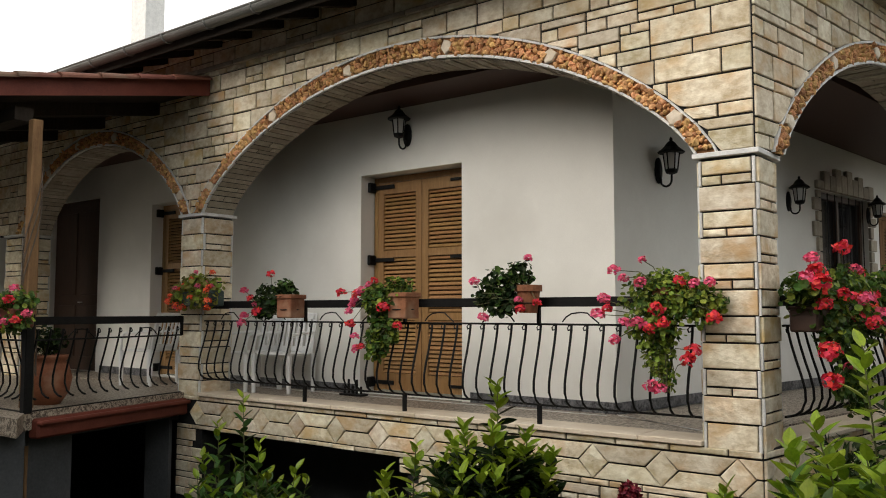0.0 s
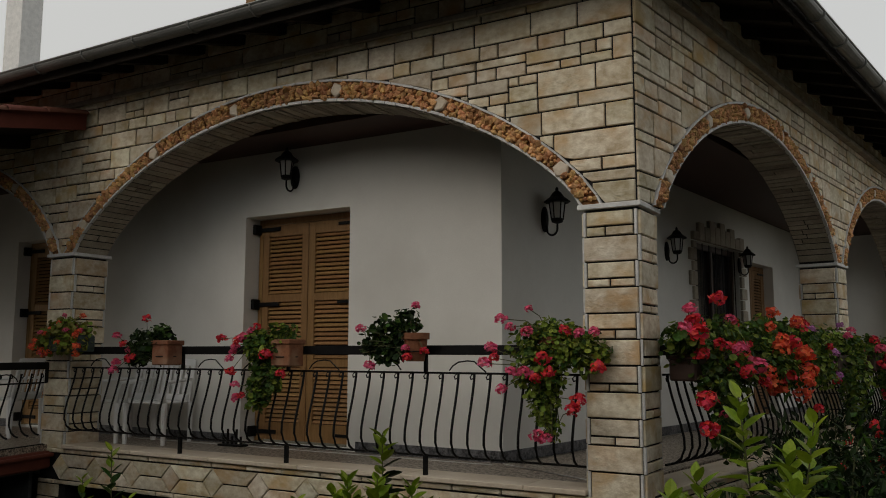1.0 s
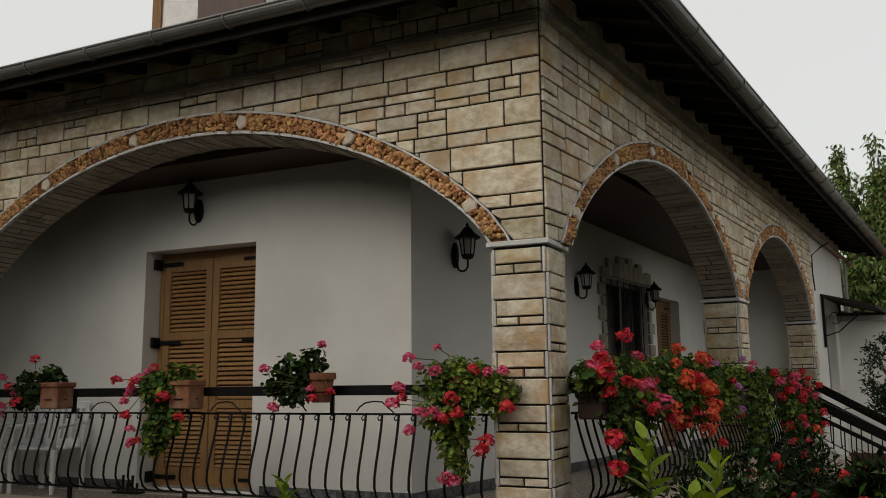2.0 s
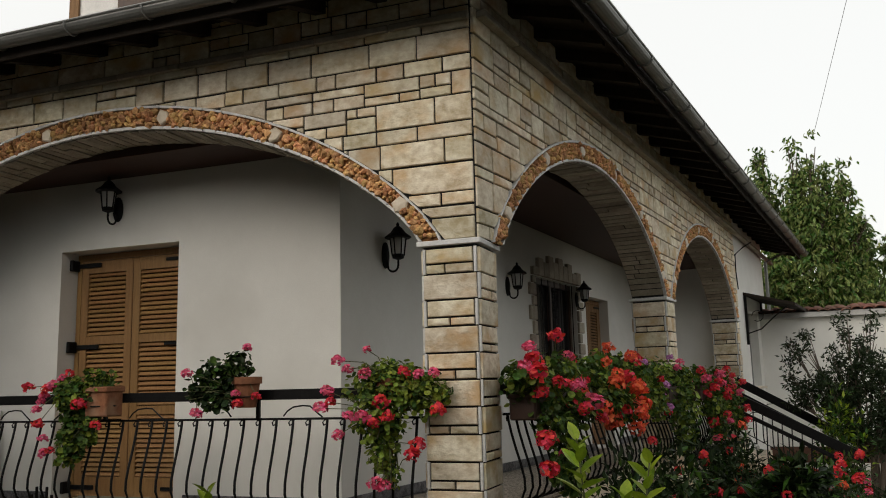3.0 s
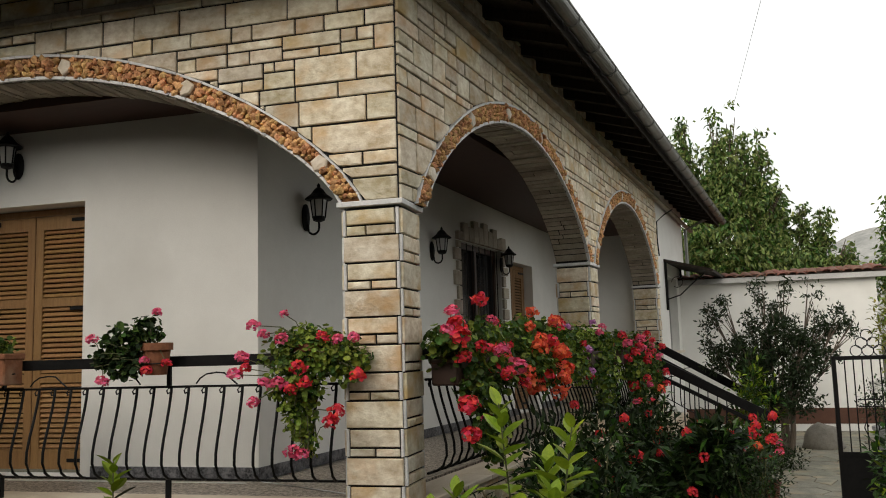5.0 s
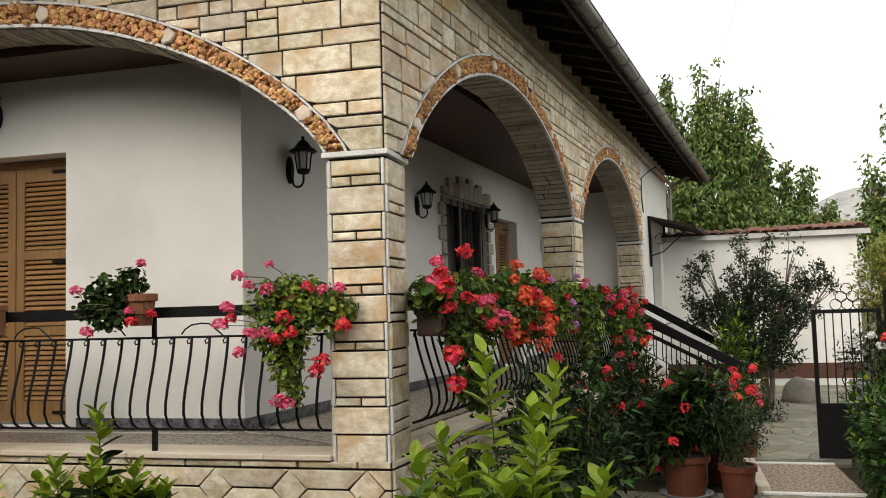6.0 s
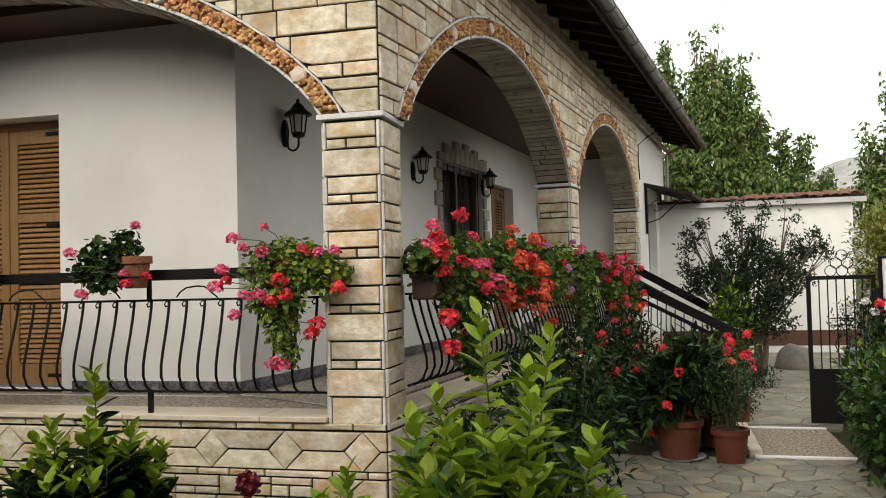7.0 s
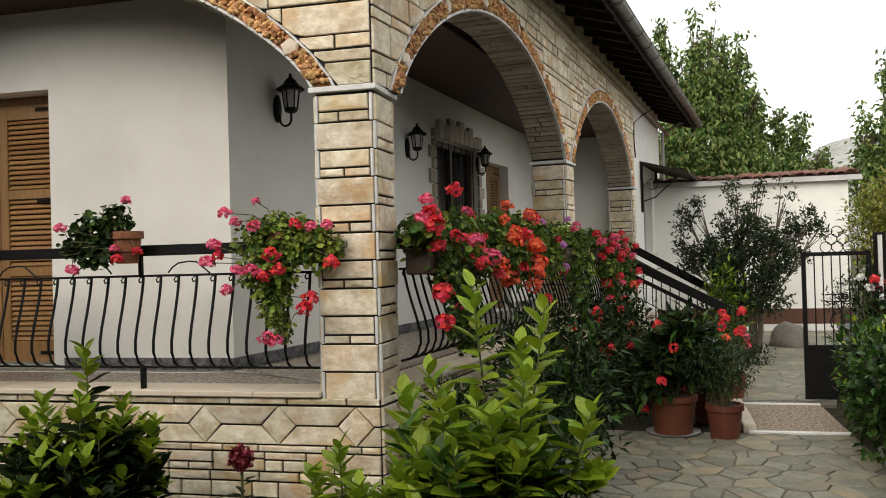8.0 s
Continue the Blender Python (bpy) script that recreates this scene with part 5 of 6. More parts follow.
laurel("young_laurel", "young laurel with pale leaves at the foot of the wall", .23, -1.35, -.03, [(.0, 0, .74), (-.16, .05, .60), (.14, -.1, .58), (.24, .05, .5)], .14, 6, .25, [LAUREL_NEW, LAUREL_NEW], .5, .5)
cel = empty("cockscomb", "maroon cockscomb flower on a leafy stem", "flower", Matrix.Translation((-.5, -.95, -.17)))
L, S = Leaves(), bmesh.new()
for i in range(26):
    a = nr.uniform(0, 6.28)
    L.add(np.array([0, 0, .12 + i * .018]), np.array([math.cos(a), math.sin(a), .1]), np.array([0, 0, 1.0]), .15, .035, 0)
tube(S, [(0, 0, 0), (0, 0, .66)], .008, 6)
link("foliage", L.mesh("foliage", [SHADELEAF]), None, cel)
part("stem", S, STEM, cel)
L = Leaves()
for i in range(220):
    d = rnd_dir()
    L.add(np.array([0, 0, .70]) + d * np.array([.055, .04, .06]), rnd_dir(.3), d, .035, .03, 0)
link("flower_head", L.mesh("flower_head", [MAROON]), None, cel)


def mound(name, label, x, y, z, rx, ry, rz, n, leaf, mats, mix=.2, flowers=(), nf=0, category="shrub", droop=0.0, width=.45, lumps=7):
    """A loose leafy mound of several lumps."""
    g = empty(name, label, category, Matrix.Translation((x, y, z)))
    L, S = Leaves(), bmesh.new()
    lump = [(nr.uniform(-.6, .6) * rx, nr.uniform(-.6, .6) * ry, nr.uniform(.3, .85) * rz, .48 * rx, .48 * ry, .34 * rz) for _ in range(lumps)]
    for i in range(n):
        b = lump[i % lumps]
        d = rnd_dir()
        p = np.array(b[:3]) + d * np.array(b[3:]) * nr.uniform(.35, 1.15)
        if p[2] < .02:
            continue
        out = d * .7 + rnd_dir(.3) * .7
        out[2] -= droop
        L.add(p, out, np.array([0, 0, 1.0]) + rnd_dir() * .5, leaf * nr.uniform(.7, 1.3), leaf * width, 1 if nr.random() < mix else 0)
    for b in lump:
        tube(S, [(b[0] * .2, b[1] * .2, 0), (b[0] * .6, b[1] * .6, b[2] * .5), (b[0], b[1], b[2] + b[5] * .6)], .008, 5, .5)
    link("foliage", L.mesh("foliage", mats), None, g)
    part("stem_tangle", S, STEM, g)["kind"] = "stuff"
    for k in range(nf):
        b = lump[int(nr.integers(lumps))]
        d = rnd_dir(.5)
        if d[1] > 0:
            d[1] *= -1
        p = np.array(b[:3]) + d * np.array(b[3:]) * 1.15
        link("flower_head", flower_head(flowers[k % len(flowers)], int(nr.integers(3))), None, g, Matrix.LocRotScale(tuple(p), None, (1.3,) * 3))
    return g


# Bed plants: mostly the shade-darkened leaf, some plain laurel.
DL = [SHADELEAF, LAUREL]
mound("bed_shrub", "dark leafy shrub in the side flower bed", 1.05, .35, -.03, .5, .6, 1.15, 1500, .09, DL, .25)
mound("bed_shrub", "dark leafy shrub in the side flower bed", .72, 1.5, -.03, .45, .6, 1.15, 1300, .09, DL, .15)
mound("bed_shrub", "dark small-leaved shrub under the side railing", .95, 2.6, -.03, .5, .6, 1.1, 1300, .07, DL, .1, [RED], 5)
mound("bed_shrub", "dark clipped box shrub at the path edge", 1.12, 1.05, -.03, .30, .35, .62, 1100, .035, [SHADELEAF, OLIVE], .3)
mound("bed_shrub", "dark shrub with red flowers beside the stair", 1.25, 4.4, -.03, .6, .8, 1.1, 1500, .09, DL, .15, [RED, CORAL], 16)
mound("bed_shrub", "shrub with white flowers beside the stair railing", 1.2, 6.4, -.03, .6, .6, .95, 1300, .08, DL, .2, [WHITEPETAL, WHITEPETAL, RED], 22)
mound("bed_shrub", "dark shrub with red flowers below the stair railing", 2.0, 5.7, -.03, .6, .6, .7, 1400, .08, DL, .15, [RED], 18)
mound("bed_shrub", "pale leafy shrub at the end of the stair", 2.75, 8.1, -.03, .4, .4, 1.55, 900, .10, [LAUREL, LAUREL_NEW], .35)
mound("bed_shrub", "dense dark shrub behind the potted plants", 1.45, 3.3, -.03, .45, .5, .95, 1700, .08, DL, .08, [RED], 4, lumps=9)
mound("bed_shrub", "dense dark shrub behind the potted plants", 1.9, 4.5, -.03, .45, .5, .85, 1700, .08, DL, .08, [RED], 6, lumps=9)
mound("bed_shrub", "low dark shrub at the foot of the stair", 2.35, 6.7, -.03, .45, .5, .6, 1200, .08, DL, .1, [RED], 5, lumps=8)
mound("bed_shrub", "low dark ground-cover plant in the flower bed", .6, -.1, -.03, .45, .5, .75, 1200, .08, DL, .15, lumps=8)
# hedge and trees on the far side of the path
for x, y, h, mats in ((3.72, -.4, .8, DL), (3.60, .5, .85, DL), (3.54, 1.3, .9, [LAUREL, SHADELEAF]), (3.56, 2.1, .9, [LAUREL, SHADELEAF]), (3.66, 2.95, .95, [LAUREL, LAUREL_NEW])):
    mound("hedge_shrub", "leafy green hedge shrub along the path", x, y, -.03, .42, .55, h, 1700, .085, mats, .3, width=.55, lumps=9)
mound("flowering_shrub", "shrub with dark red and white flowers beside the gate", 3.85, 3.7, -.03, .3, .35, 1.25, 700, .07, DL, .2, [MAROON, RED, MAROON, WHITEPETAL], 9)
mound("yellow_shrub", "tall yellow-green leafy shrub behind the gate", 5.12, 8.6, .75, .62, .7, 1.75, 5200, .085, [YELLOWLEAF, GERANIUM_PALE], .3, lumps=10)
part("trunk", tube(bmesh.new(), [(0, 0, -.8), (.03, 0, -.2), (0, .02, .6)], .05, 8, .6), BARK, bpy.data.objects["yellow_shrub"])
mound("low_bush", "low dark rounded bush on the far path", 3.0, 7.4, -.03, .35, .35, .42, 900, .05, [SHADELEAF, OLIVE], .2)
mound("potted_daisies", "dark bush with small white and yellow flowers by the shed", 4.75, 9.2, .35, .45, .4, .75, 800, .06, DL, .1, [WHITEPETAL], 12)
part("pot", pot_mesh(.2, .26, .42), CONCRETE, bpy.data.objects["potted_daisies"], m=Matrix.Translation((0, 0, -.38)))


# big pots on the path
def big_pot(x, y, r, h, label, mats, rx, rz, n, leaf, flowers, nf, saucer=True, droop=0.0, mix=.2):
    g = mound("potted_plant", label, x, y, h - .06 - .012, rx, rx, rz, n, leaf, mats, mix, flowers, nf, "potted plant", droop)
    part("pot", pot_mesh(r * .78, r, h), PLASTICPOT, g, m=Matrix.Translation((0, 0, .06 - h)))
    part("soil", lathe(bmesh.new(), [(r * .9, 0), (r * .9, .02)], 20), SOIL, g, m=Matrix.Translation((0, 0, .02)))
    if saucer:
        part("saucer", lathe(bmesh.new(), [(r * .9, 0), (r * 1.12, .04), (r * 1.15, .045), (r * 1.1, .03)], 28), CONCRETE, g, "grey cement saucer", m=Matrix.Translation((0, 0, .056 - h)))
    return g


big_pot(1.86, 2.55, .205, .36, "large dark leafy plant in a red-brown pot on a saucer", DL, .42, .72, 1000, .14, [RED], 4, droop=.3)
big_pot(2.29, 2.45, .15, .30, "grey-green bushy herb in a terracotta pot", [OLIVE, LAUREL], .34, .55, 1500, .045, [RED], 0, False)
big_pot(2.20, 3.2, .16, .30, "leafy plant with bright red flowers in a pot", [LAUREL, GERANIUM], .32, .75, 700, .09, [RED, CORAL], 8, False)
big_pot(2.52, 4.5, .15, .28, "red geranium in a pot beside the threshold", [GERANIUM, SHADELEAF], .22, .65, 500, .06, [RED, G, RED], 12, False)

# ---- gate ----
gate = empty("garden_gate", "open black iron garden gate with a solid lower panel", "gate", Matrix.Translation((3.22, 4.24, 0)))
W, H = .66, 1.56
for a, b in ((0, .04), (W - .04, W)):
    part("gate_frame", boxed(a, b, -.02, .02, .04, H), IRON, gate)
for z in (.04, .56, H - .04):
    part("gate_frame", boxed(.04, W - .04, -.018, .018, z, z + .04), IRON, gate)
part("panel", boxed(.04, W - .04, -.006, .006, .08, .56), IRON, gate, "solid black sheet panel")
for k in range(1, 7):
    x = .04 + k * (W - .08) / 7
    bm = bmesh.new()
    tube(bm, [(x, 0, .6), (x, 0, H - .04)], .007, 6)
    part("bar", bm, IRON, gate)
for z in (1.05, 1.12):
    bm = bmesh.new()
    tube(bm, [(.22, 0, z), (W - .22, 0, z)], .007, 6)
    part("bar", bm, IRON, gate)
bm = bmesh.new()
tube(bm, [(W / 2 - .07, 0, .84), (W / 2, 0, 1.03), (W / 2 + .07, 0, .84), (W / 2, 0, .65), (W / 2 - .07, 0, .84)], .007, 6)
part("diamond", bm, IRON, gate)
for cx, cz in ((W / 2 - .09, H + .05), (W / 2 + .02, H + .05), (W / 2 + .13, H + .05), (W / 2 - .035, H + .13), (W / 2 + .075, H + .13), (W / 2 + .02, H + .21)):
    bm = bmesh.new()
    tube(bm, [(cx + .055 * math.cos(a), 0, cz + .055 * math.sin(a)) for a in [i * math.pi / 8 for i in range(17)]], .005, 5)
    part("ring", bm, IRON, gate)
gp = empty("gate_post", "black iron gate post beside a white pipe", "post", Matrix.Translation((3.97, 4.24, 0)))
part("post", boxed(-.05, .05, -.05, .05, -.05, 1.75, .005), IRON, gp)
part("pipe", tube(bmesh.new(), [(-.02, -.10, -.03), (-.02, -.10, 1.72)], .022, 8), WHITEMARBLE, gp, "white plastic pipe")
bar = empty("oil_drum", "dark metal drum behind the gate", "drum", Matrix.Translation((4.95, 7.4, 0)))
part("body", lathe(bmesh.new(), [(.34, -.03), (.36, .5), (.35, .52), (.36, .54), (.36, 1.35), (.30, 1.37)], 24), IRON, bar)

# ---- shed, trees and distance ----
shed = empty("shed", "low white plastered shed with an old tile roof", "shed", Matrix.Translation((0, 12.7, 0)))
part("wall", boxed(1.5, 5.42, 0, .25, .42, 2.93), PLASTER, shed)
part("wall", boxed(5.17, 5.42, .25, 4.0, -.1, 2.93), PLASTER, shed)
part("base_band", boxed(1.5, 5.42, -.012, .26, .12, .42), BROWNBAND, shed)
part("base_strip", boxed(1.5, 5.42, -.004, .26, -.1, .12), PLASTER, shed)
part("eave_board", boxed(1.4, 5.65, -.14, -.02, 2.90, 3.0), GALVANISED, shed, "weathered pale eave sheet")
part("eave_board", boxed(1.4, 5.62, -.12, 4.0, 3.0, 3.05), DARKWOOD, shed)
bm = bmesh.new()
seg = 8
ring0 = [bm.verts.new((.085 * math.cos(math.pi * k / seg), -.22, .06 * math.sin(math.pi * k / seg))) for k in range(seg + 1)]
ring1 = [bm.verts.new((.07 * math.cos(math.pi * k / seg), .22, .05 * math.sin(math.pi * k / seg))) for k in range(seg + 1)]
ring2 = [bm.verts.new((.07 * math.cos(math.pi * k / seg), -.22, .045 * math.sin(math.pi * k / seg))) for k in range(seg + 1)]
for k in range(seg):
    bm.faces.new((ring0[k], ring0[k + 1], ring1[k + 1], ring1[k]))
    bm.faces.new((ring0[k], ring2[k], ring2[k + 1], ring0[k + 1]))
TILE = bpy.data.meshes.new("roof_tile")
bm.to_mesh(TILE)
bm.free()
TILE.materials.append(ROOFTILE)
for i in range(21):
    for j in range(3):
        u = 1.5 + i * .2
        lift = .05 * max(0, (u - 2.6) / 3)
        link("roof_tile", TILE, None, shed, Matrix.LocRotScale((u + rng.uniform(-.02, .02), .05 + j * .36, 3.03 + j * .025 + lift + rng.uniform(0, .03)), Euler((.2 + rng.uniform(-.05, .05), rng.uniform(-.1, .1), rng.uniform(-.2, .2))), (1.1, 1.1, .75)))
bm = bmesh.new()
vs = [bm.verts.new(p) for p in ((1.5, -.1, 3.04), (5.6, -.1, 3.08), (5.6, 4, 3.2), (1.5, 4, 3.16), (1.5, -.1, 3.0), (5.6, -.1, 3.0), (5.6, 4, 3.0), (1.5, 4, 3.0))]
for f in ((0, 1, 2, 3), (4, 7, 6, 5), (0, 4, 5, 1), (1, 5, 6, 2), (2, 6, 7, 3), (3, 7, 4, 0)):
    bm.faces.new([vs[i] for i in f])
part("roof", bm, ROOFTILE, shed)
sack = empty("sack", "grey sheet draped over a heap beside the shed", "sack", Matrix.Translation((3.85, 9.8, -.03)))
bm = bmesh.new()
bmesh.ops.create_icosphere(bm, subdivisions=3, radius=.34)
for vv in bm.verts:
    vv.co.z = max(vv.co.z, 0) * (1 + .35 * noise.noise(vv.co * 4)) * 1.2
    vv.co.x *= 1 + .3 * noise.noise(vv.co * 3 + Vector((5, 0, 0)))
part("cover", bm, SACK, sack, smooth=True)


def tree(name, label, x, y, z, trunk_h, lobes, n, leaf, mats, r=.09, droop=.4, mix=.25, width=.4, stems=1):
    """lobes: (dx, dy, z, rx, ry, rz) of the crown; limbs run to each of them."""
    g = empty(name, label, "tree", Matrix.Translation((x, y, z)))
    S = bmesh.new()
    for k in range(stems):
        ox, oy = (nr.uniform(-.1, .1), nr.uniform(-.1, .1)) if stems > 1 else (0, 0)
        tube(S, [(ox, oy, -.1), (ox * 1.5 + nr.uniform(-.04, .04), oy, trunk_h * .5), (ox * 2, oy, trunk_h)], r, 8, .7)
    for b in lobes:
        e = np.array(b[:3])
        s = np.array([0, 0, trunk_h * .85])
        m = (s + e) / 2 + np.array([0, 0, -.1])
        tube(S, [tuple(s), tuple(m), tuple(e)], r * .34, 6, .4)
        for k in range(5):
            d = rnd_dir(.2)
            tube(S, [tuple(m + (e - m) * .5), tuple(e + d * np.array(b[3:]) * .9)], r * .18, 4, .4)
    part("trunk", S, BARK, g)
    L = Leaves()
    vol = np.array([b[3] * b[4] * b[5] for b in lobes]) ** .7
    vol /= vol.sum()
    # leaves hang in sprays round many small twig ends
    for i in range(n // 14):
        b = lobes[nr.choice(len(lobes), p=vol)]
        d = rnd_dir()
        c = np.array(b[:3]) + d * np.array(b[3:]) * nr.uniform(.3, 1.1) ** .6
        run = rnd_dir(.5 - droop) * leaf * 1.8
        for k in range(14):
            p = c + run * (k / 13 - .3) + nr.normal(size=3) * leaf * .42
            o = rnd_dir()
            o[2] -= droop
            L.add(p, o, rnd_dir(.6), leaf * nr.uniform(.7, 1.25), leaf * width, 1 if nr.random() < mix else 0)
    link("crown", L.mesh("crown", mats), None, g)
    return g


tree("small_tree", "small grey-green tree with fine leaves before the white shed", 3.15, 8.7, -.03, .75,
     [(-.1, -.1, 1.2, .55, .4, .42), (.3, -.1, 1.5, .42, .35, .40), (-.4, -.1, 1.55, .40, .3, .36), (0, -.1, 1.85, .35, .3, .35), (.1, -.15, .9, .4, .3, .3)]
     + [(rng.uniform(-.95, .95), rng.uniform(-.4, .4), rng.uniform(1.35, 2.2), rng.uniform(.10, .2), rng.uniform(.1, .2), rng.uniform(.16, .30)) for _ in range(22)]
     + [(-.75, 0, 2.25, .10, .1, .26), (-.2, 0, 2.5, .10, .1, .26), (.15, 0, 2.45, .12, .1, .32), (.55, 0, 2.4, .10, .1, .28), (1.05, 0, 1.95, .12, .1, .2), (-1.0, 0, 1.75, .12, .1, .2)],
     11500, .075, [OLIVE, SHADELEAF], .05, .0, .3, .38, 3)
TM = [TREELEAF, LAUREL]
def spires(tips, width):
    """Upright leafy leaders: each tapers over three lobes towards its tip (dx, dy, z, length)."""
    out = []
    for dx, dy, z, length in tips:
        for f, w in ((.82, 1.0), (.5, .8), (.2, .5)):
            out.append((dx * (1 - .12 * f) + rng.uniform(-.05, .05), dy, z - length * f, width * w, width * w, length * .26))
    return out


tree("tall_tree", "tall leafy tree with hanging green leaves behind the shed", 2.9, 17.5, 0, 3.0,
     [(0, 0, 4.3, 1.0, 1.0, 1.1), (.7, 0, 3.6, 1.1, 1, .9), (-.8, 0, 3.9, .6, .6, 1.0), (.25, 0, 5.5, .75, .6, .9), (-.3, 0, 5.0, .5, .5, .8), (1.0, 0, 5.0, .42, .5, .9)]
     + spires([(-.9, 0, 7.55, 2.4), (-.42, .2, 6.7, 2.0), (-.05, 0, 7.65, 2.4), (.37, -.1, 7.8, 2.6), (.72, .2, 7.1, 2.0), (1.12, 0, 7.15, 2.3), (1.4, 0, 5.7, 1.6)], .30),
     20000, .165, TM, .14, 1.0, .35, .42)
tree("tall_tree", "leafy green tree with a lower crown behind the shed", 4.9, 18.5, 0, 2.4,
     [(0, 0, 3.5, .9, .7, .6), (.95, 0, 3.3, .5, .5, .4), (-.8, 0, 3.7, .5, .5, .7)] + spires([(-.42, 0, 5.6, 1.6), (.05, 0, 5.3, 1.4), (.6, 0, 5.1, 1.3), (1.15, 0, 4.3, .9)], .24),
     8000, .16, TM, .12, .9, .35, .42)
tree("tall_tree", "leafy green tree at the edge of the garden", 7.6, 17.0, 0, 2.4,
     [(0, 0, 4.0, .8, .8, 1.0), (.4, 0, 5.0, .6, .6, 1.0), (-.7, 0, 3.2, .6, .6, .7), (0, 0, 2.6, 1, .8, .9)] + spires([(-.98, 0, 5.0, 1.6), (-.3, 0, 6.3, 2.0), (.3, 0, 6.9, 2.2)], .26),
     11000, .16, TM, .12, .9, .35, .42)
tree("tall_tree", "leafy green tree behind the house end", 0.9, 19.0, 0, 2.6,
     [(0, 0, 4.0, 1.2, .9, 1.0), (1.0, 0, 3.4, 1.0, .8, .9)] + spires([(.4, 0, 5.6, 1.8), (.9, 0, 5.0, 1.4)], .3), 8000, .165, TM, .12, .9, .35, .42)
hills = bmesh.new()
for k, (x0, x1, dist, base, peak, mid) in enumerate(((-200, 900, 900, 0, 112, 230), (100, 1300, 1300, 0, 200, 400))):
    prev = None
    for i in range(81):
        t = i / 80
        x = x0 + (x1 - x0) * t
        h = peak * math.exp(-((x - mid) / 190) ** 2) + 6 * noise.noise(Vector((x * .02, k, 0))) + 3 * noise.noise(Vector((x * .07, k, 3)))
        a, b = hills.verts.new((x, dist - 250, -5)), hills.verts.new((x, dist, max(h, 2)))
        if prev:
            hills.faces.new((prev[0], a, b, prev[1]))
        prev = (a, b)
tagged(part("backdrop", hills, HILL, smooth=True), "pale hazy limestone mountains in the distance", "mountain", kind="structure")

# overhead wire
tagged(part("cable", tube(bmesh.new(), [(3.4, 17.5, 7.8), (3.9, 10.0, 9.1), (4.4, 2.0, 10.6)], .005, 5), WIRE), "thin grey overhead cable against the sky", "cable")
# downpipe at the end of the gutter and loose cable on the wall
tagged(part("downpipe", tube(bmesh.new(), [(13.7, -.66, 4.55), (13.7, -.5, 4.35), (13.7, -.06, 4.15), (13.7, -.05, 0)], .035, 10), GUTTER, None, m=SIDE), "brown metal downpipe at the end of the house", "downpipe")
tagged(part("cable", tube(bmesh.new(), [(10.3, -.30, 4.1), (10.28, -.16, 4.02), (10.26, -.02, 3.9), (10.28, -.01, 3.6), (10.4, -.01, 3.3)], .012, 5), IRON, None, m=SIDE), "black cable entering the white wall", "cable")

# ---- west end: terrace, lean-to roof, basement ----
terrace = part("terrace", prism(bmesh.new(), [(-6.40, -.02), (-5.80, -2.1), (-5.40, -2.35), (-14, -2.35), (-14, .3), (-6.54, .3)], .58, F - .01), TERRAZZO)
tagged(terrace, "grey speckled terrace floor beside the veranda", "terrace", kind="structure")
tlen = math.hypot(.58, 2.0)
TR = Matrix.Translation((-6.42, -.04, 0)) @ Matrix.Rotation(math.atan2(-2.0, .58), 4, 'Z')
railing(TR, 0.02, tlen, [.02, tlen - .02], "black wrought-iron terrace railing with belly balusters", y=0.0, z=F - .06, hand=.83, upper=.69, low=.055)
TR2 = Matrix.Translation((-5.82, -2.08, 0)) @ Matrix.Rotation(math.pi, 4, 'Z')
railing(TR2, 0.05, 3.2, [.05, 1.6, 3.15], "black wrought-iron terrace railing with belly balusters", y=0.0, z=F - .06, hand=.83, upper=.69, low=.055)
eave = empty("tile_edge", "brown-red clay edge board under the terrace railing", "edge board", TR)
part("board", boxed(0, tlen - .02, -.03, .10, F - .25, F - .07, .02), REDPAINT, eave)
part("lip", boxed(0, tlen - .02, .06, .14, F - .13, F - .09, .012), REDPAINT, eave)
# Terrace and basement walls carry their shade in the dark concrete colour.
pierced_wall("wall_terrace", "grey concrete wall under the terrace with a dark basement opening", TR, 0.0, tlen, -1.7, .58, -.45, -.12, [(.05, 1.45, -1.8, .45)], SHADECONCRETE)
tagged(part("wall_terrace_front", boxed(-14, -5.85, -2.3, -2.06, -1.7, .58), SHADECONCRETE), "grey concrete terrace wall darkened for shade", "wall", kind="structure")
# Added wall that keeps western sky light off the terrace.
tagged(part("wall_terrace_west", boxed(-12.4, -12.2, -2.06, 1.0, -1.7, 4.3), PLASTER), "white plastered wall added to darken the terrace", "wall", kind="structure")
tagged(part("wall_basement", boxed(-14, -.5, 1.35, 1.6, -1.7, .55), SHADECONCRETE), "basement wall of concrete darkened for shade", "wall", kind="structure")
tagged(part("wall_basement_east", boxed(-1.6, -1.4, .4, 1.35, -1.7, .55), SHADECONCRETE), "basement wall of concrete darkened for shade", "wall", kind="structure")
tagged(part("pipe", tube(bmesh.new(), [(-5.98, -1.98, .42), (-5.97, -1.99, -.3), (-5.97, -1.99, -1.6)], .018, 8), POSTWOOD), "yellowish pipe running down the terrace wall", "pipe")
# lean-to roof over the terrace
lean = empty("lean_to_roof", "lean-to terrace roof with a dark red fascia and clay tiles", "roof", kind="structure")
def lean_z(yy):
    return 4.22 + .19 * (yy + .05)
bm = bmesh.new()
pts = [(-6.05, -.05), (-6.25, -2.9), (-14, -2.9), (-14, -.05)]
lo = [bm.verts.new((x, yy, lean_z(yy) - .10)) for x, yy in pts]
hi = [bm.verts.new((x, yy, lean_z(yy) - .02)) for x, yy in pts]
bm.faces.new(lo[::-1])
bm.faces.new(hi)
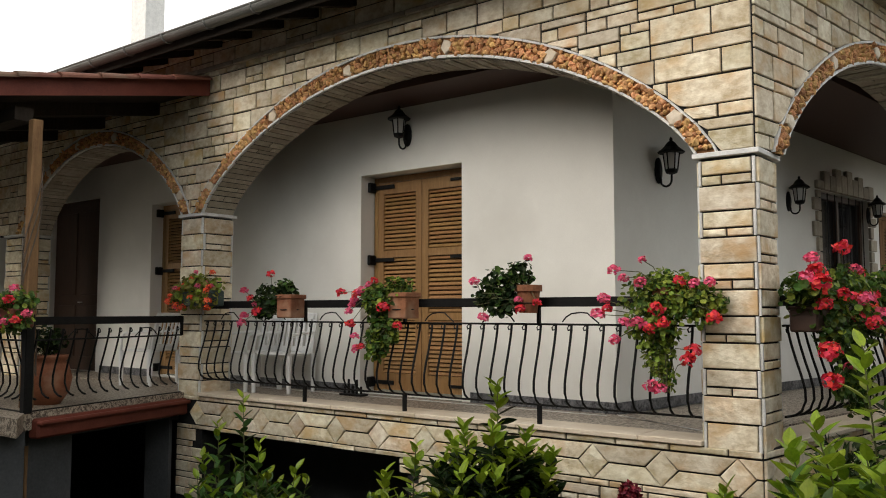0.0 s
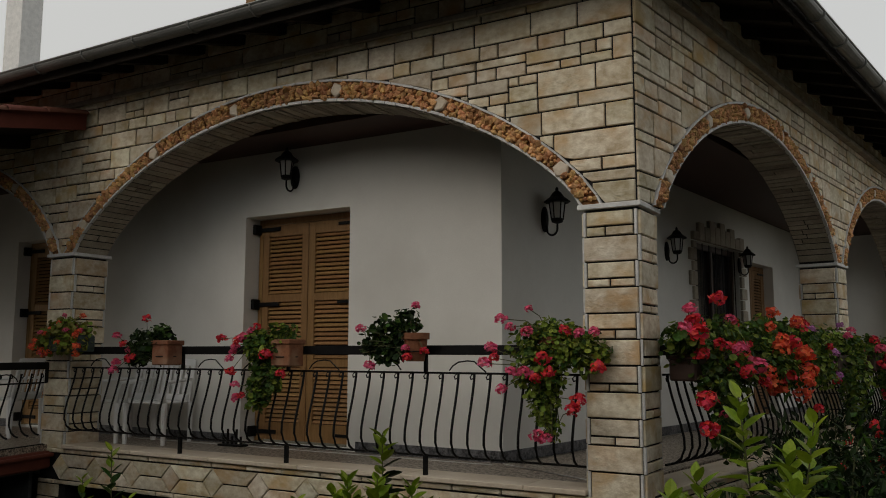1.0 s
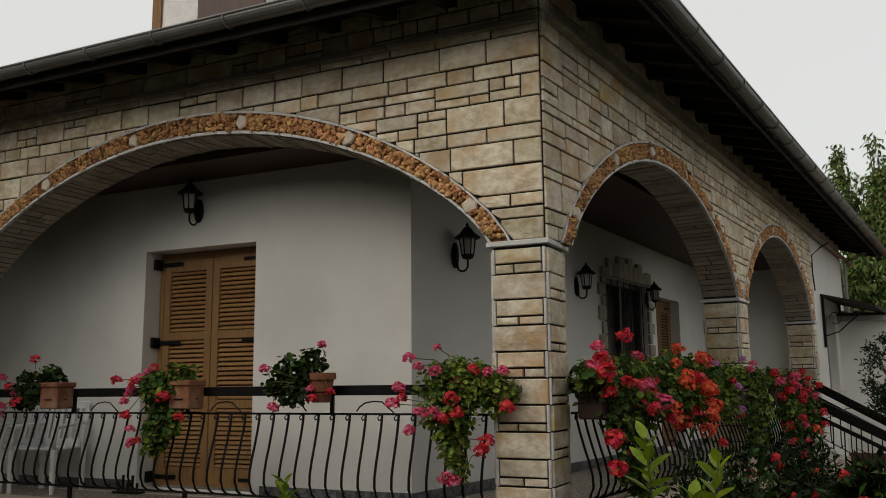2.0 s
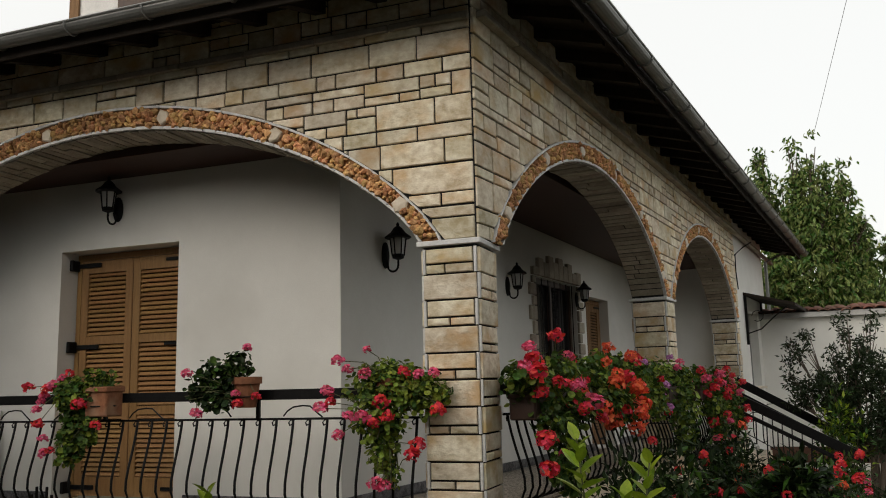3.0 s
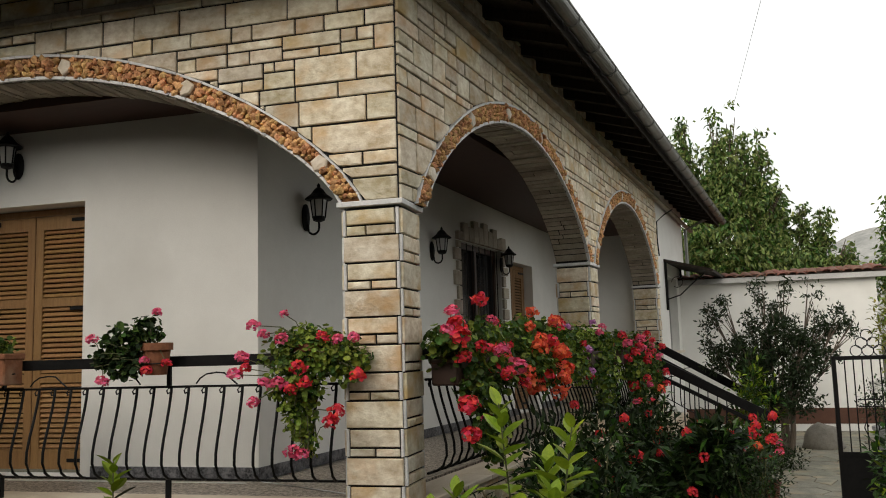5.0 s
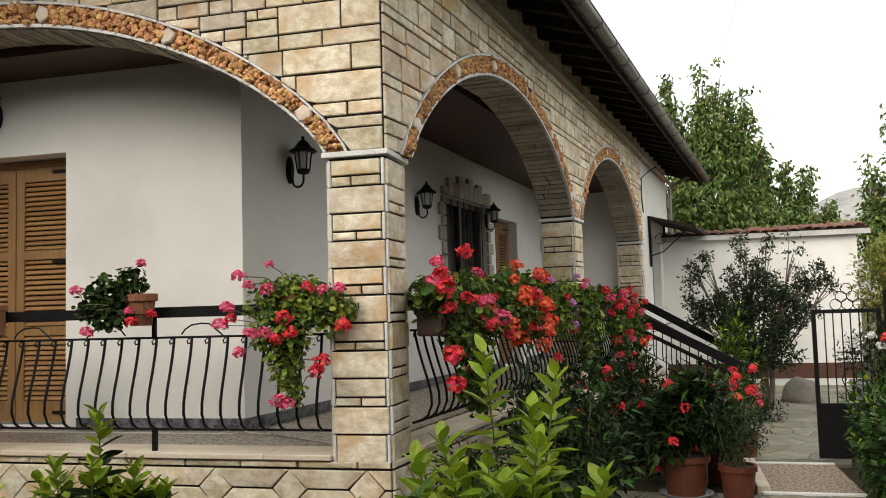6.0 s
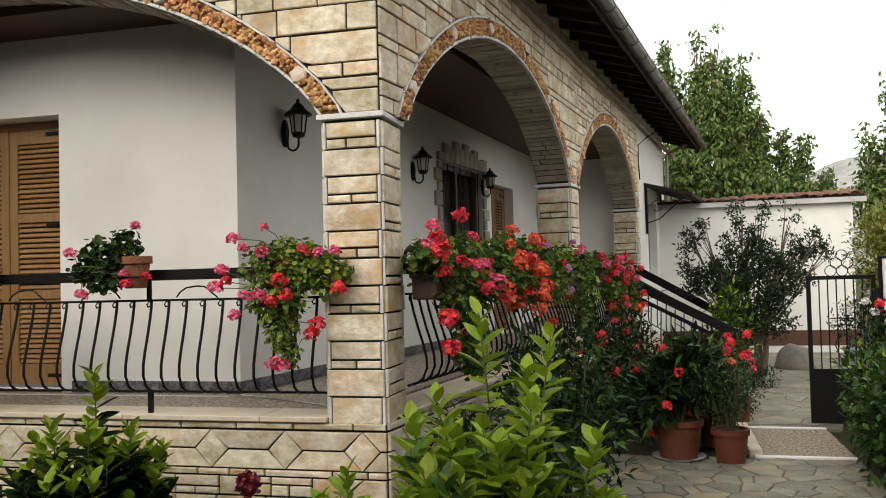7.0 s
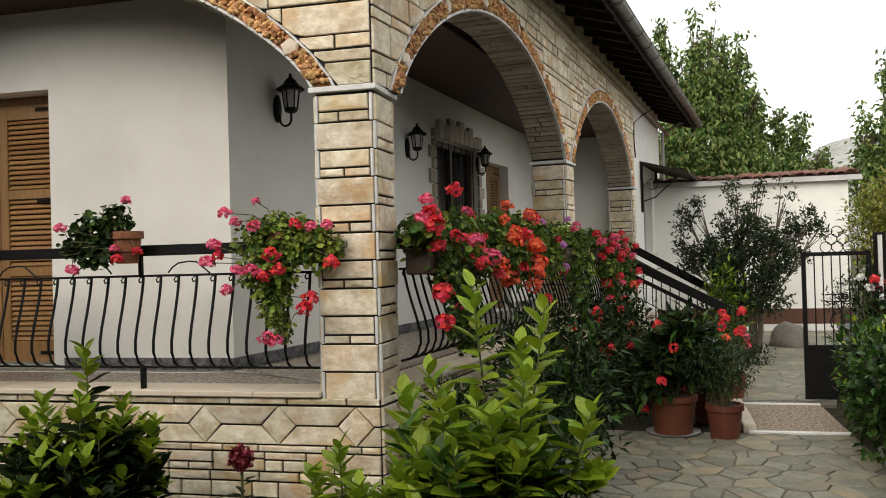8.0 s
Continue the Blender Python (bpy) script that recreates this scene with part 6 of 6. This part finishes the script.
for i in range(4):
    bm.faces.new((lo[i], lo[(i + 1) % 4], hi[(i + 1) % 4], hi[i]))
part("boards", bm, DARKWOOD, lean)
bm = bmesh.new()
a, b = (-6.03, -.05), (-6.23, -2.92)
q = [bm.verts.new((x + dx, yy, lean_z(yy) + dz)) for dx in (0, .035) for (x, yy) in (a, b) for dz in (-.16, .05)]
for f in ((0, 1, 3, 2), (4, 6, 7, 5), (0, 4, 5, 1), (2, 3, 7, 6), (1, 5, 7, 3), (0, 2, 6, 4)):
    bm.faces.new([q[i] for i in f])
bmesh.ops.recalc_face_normals(bm, faces=bm.faces[:])
part("fascia", bm, REDPAINT, lean, "dark red painted fascia board")
part("fascia", boxed(-14, -6.22, -2.95, -2.91, lean_z(-2.9) - .16, lean_z(-2.9) + .05), REDPAINT, lean, "dark red painted fascia board")
for i in range(30):
    for j in range(7):
        yy = -2.7 + j * .40
        link("roof_tile", TILE, None, lean, Matrix.LocRotScale((-6.18 - i * .2 + .07 * (yy + 2.7), yy, lean_z(yy) + .005), Euler((.19, 0, 0)), (1.1, 1.1, 1.1)))
for xx in (-7.0, -8.2, -9.4):
    bm = bmesh.new()
    lo = [bm.verts.new((xx + s, yy, lean_z(yy) - dz)) for s in (-.05, .05) for yy in (-2.8, -.06) for dz in (.10, .24)]
    for f in ((0, 1, 3, 2), (4, 6, 7, 5), (0, 4, 5, 1), (2, 3, 7, 6), (1, 5, 7, 3), (0, 2, 6, 4)):
        bm.faces.new([lo[i] for i in f])
    bmesh.ops.recalc_face_normals(bm, faces=bm.faces[:])
    part("rafter", bm, DARKWOOD, lean)
part("beam", boxed(-14, -6.3, -2.05, -1.87, lean_z(-1.96) - .38, lean_z(-1.96) - .25), DARKWOOD, lean)
post = empty("roof_post", "rough pine post carrying the lean-to roof", "post", Matrix.Translation((-6.18, -1.9, F - .01)))
part("post", boxed(-.05, .05, -.05, .05, 0, lean_z(-1.96) - .38 - F + .01, .01), POSTWOOD, post)
bm = bmesh.new()
for k in range(3):
    tube(bm, [(.075 * math.cos(t + k), .075 * math.sin(t + k), .2 + t * .28 + k * .1) for t in [i * .5 for i in range(16)]], .007, 5)
part("vine_stem", bm, BARK, post, "bare twisting vine stems")
tp = empty("potted_geranium", "round terracotta urn with pink geraniums on the terrace", "potted plant", Matrix.Translation((-6.38, -1.6, F - .01)))
part("pot", lathe(bmesh.new(), [(.12, 0), (.20, .12), (.225, .25), (.19, .38), (.16, .42), (.19, .45), (.19, .48), (.16, .48), (.15, .44)], 28), TERRACOTTA, tp, smooth=True)
BT = [(0, 0, .62, .16, .16, .14)]
geranium(tp, BT, 160, [SHADELEAF, GERANIUM], [], .2)
hb = empty("planter_box", "brown planter of pink geraniums on the terrace railing", "planter", Matrix.Translation((-5.98, -2.22, 1.50)))
part("box", boxed(-.35, .35, -.10, .10, 0, .17, .012), PLASTICPOT, hb)
BH = [(.2, 0, .22, .3, .15, .12), (-.25, 0, .22, .3, .15, .12), (.3, -.05, .05, .2, .12, .1)]
geranium(hb, BH, 500, GM, scatter_flowers(BH, 14, [G, RED], (1.1, 1.5)), .3)
part("corner_post", boxed(-5.87, -5.79, -2.11, -2.03, F - .02, 1.62, .006), IRON, None)
tagged(bpy.data.objects["corner_post"], "thick black iron corner post of the terrace railing", "post")
# upper storey seen above the gutter
up = empty("dormer", "white rendered upper-floor dormer with a brown window", "dormer", Matrix.Translation((-6.5, 3.2, 0)))
part("wall", boxed(-.35, 1.6, 0, 2.0, 5.2, 7.6), PLASTER, up)
part("window_frame", boxed(-.36, -.20, -.05, .0, 5.8, 7.5), POSTWOOD, up)
part("window_frame", boxed(.48, .56, -.05, .0, 6.2, 7.5), DOORWOOD, up)
# The pale sheet colour stands in for sky reflected in the glass.
part("pane", boxed(-.22, .48, -.02, -.004, 6.2, 7.5), GALVANISED, up, "window pane coloured pale for its sky reflection")
part("shutter", boxed(.56, 1.62, -.05, .0, 6.2, 7.5), DOORWOOD, up)
tagged(part("chimney", lathe(bmesh.new(), [(.33, -1.6), (.33, 10.2), (.36, 10.25), (.36, 10.4)], 4, Matrix.Translation((-13.7, 4.0, 0)) @ Matrix.Rotation(radians(50), 4, 'Z')), STRIP), "tall plain pale concrete chimney", "chimney")
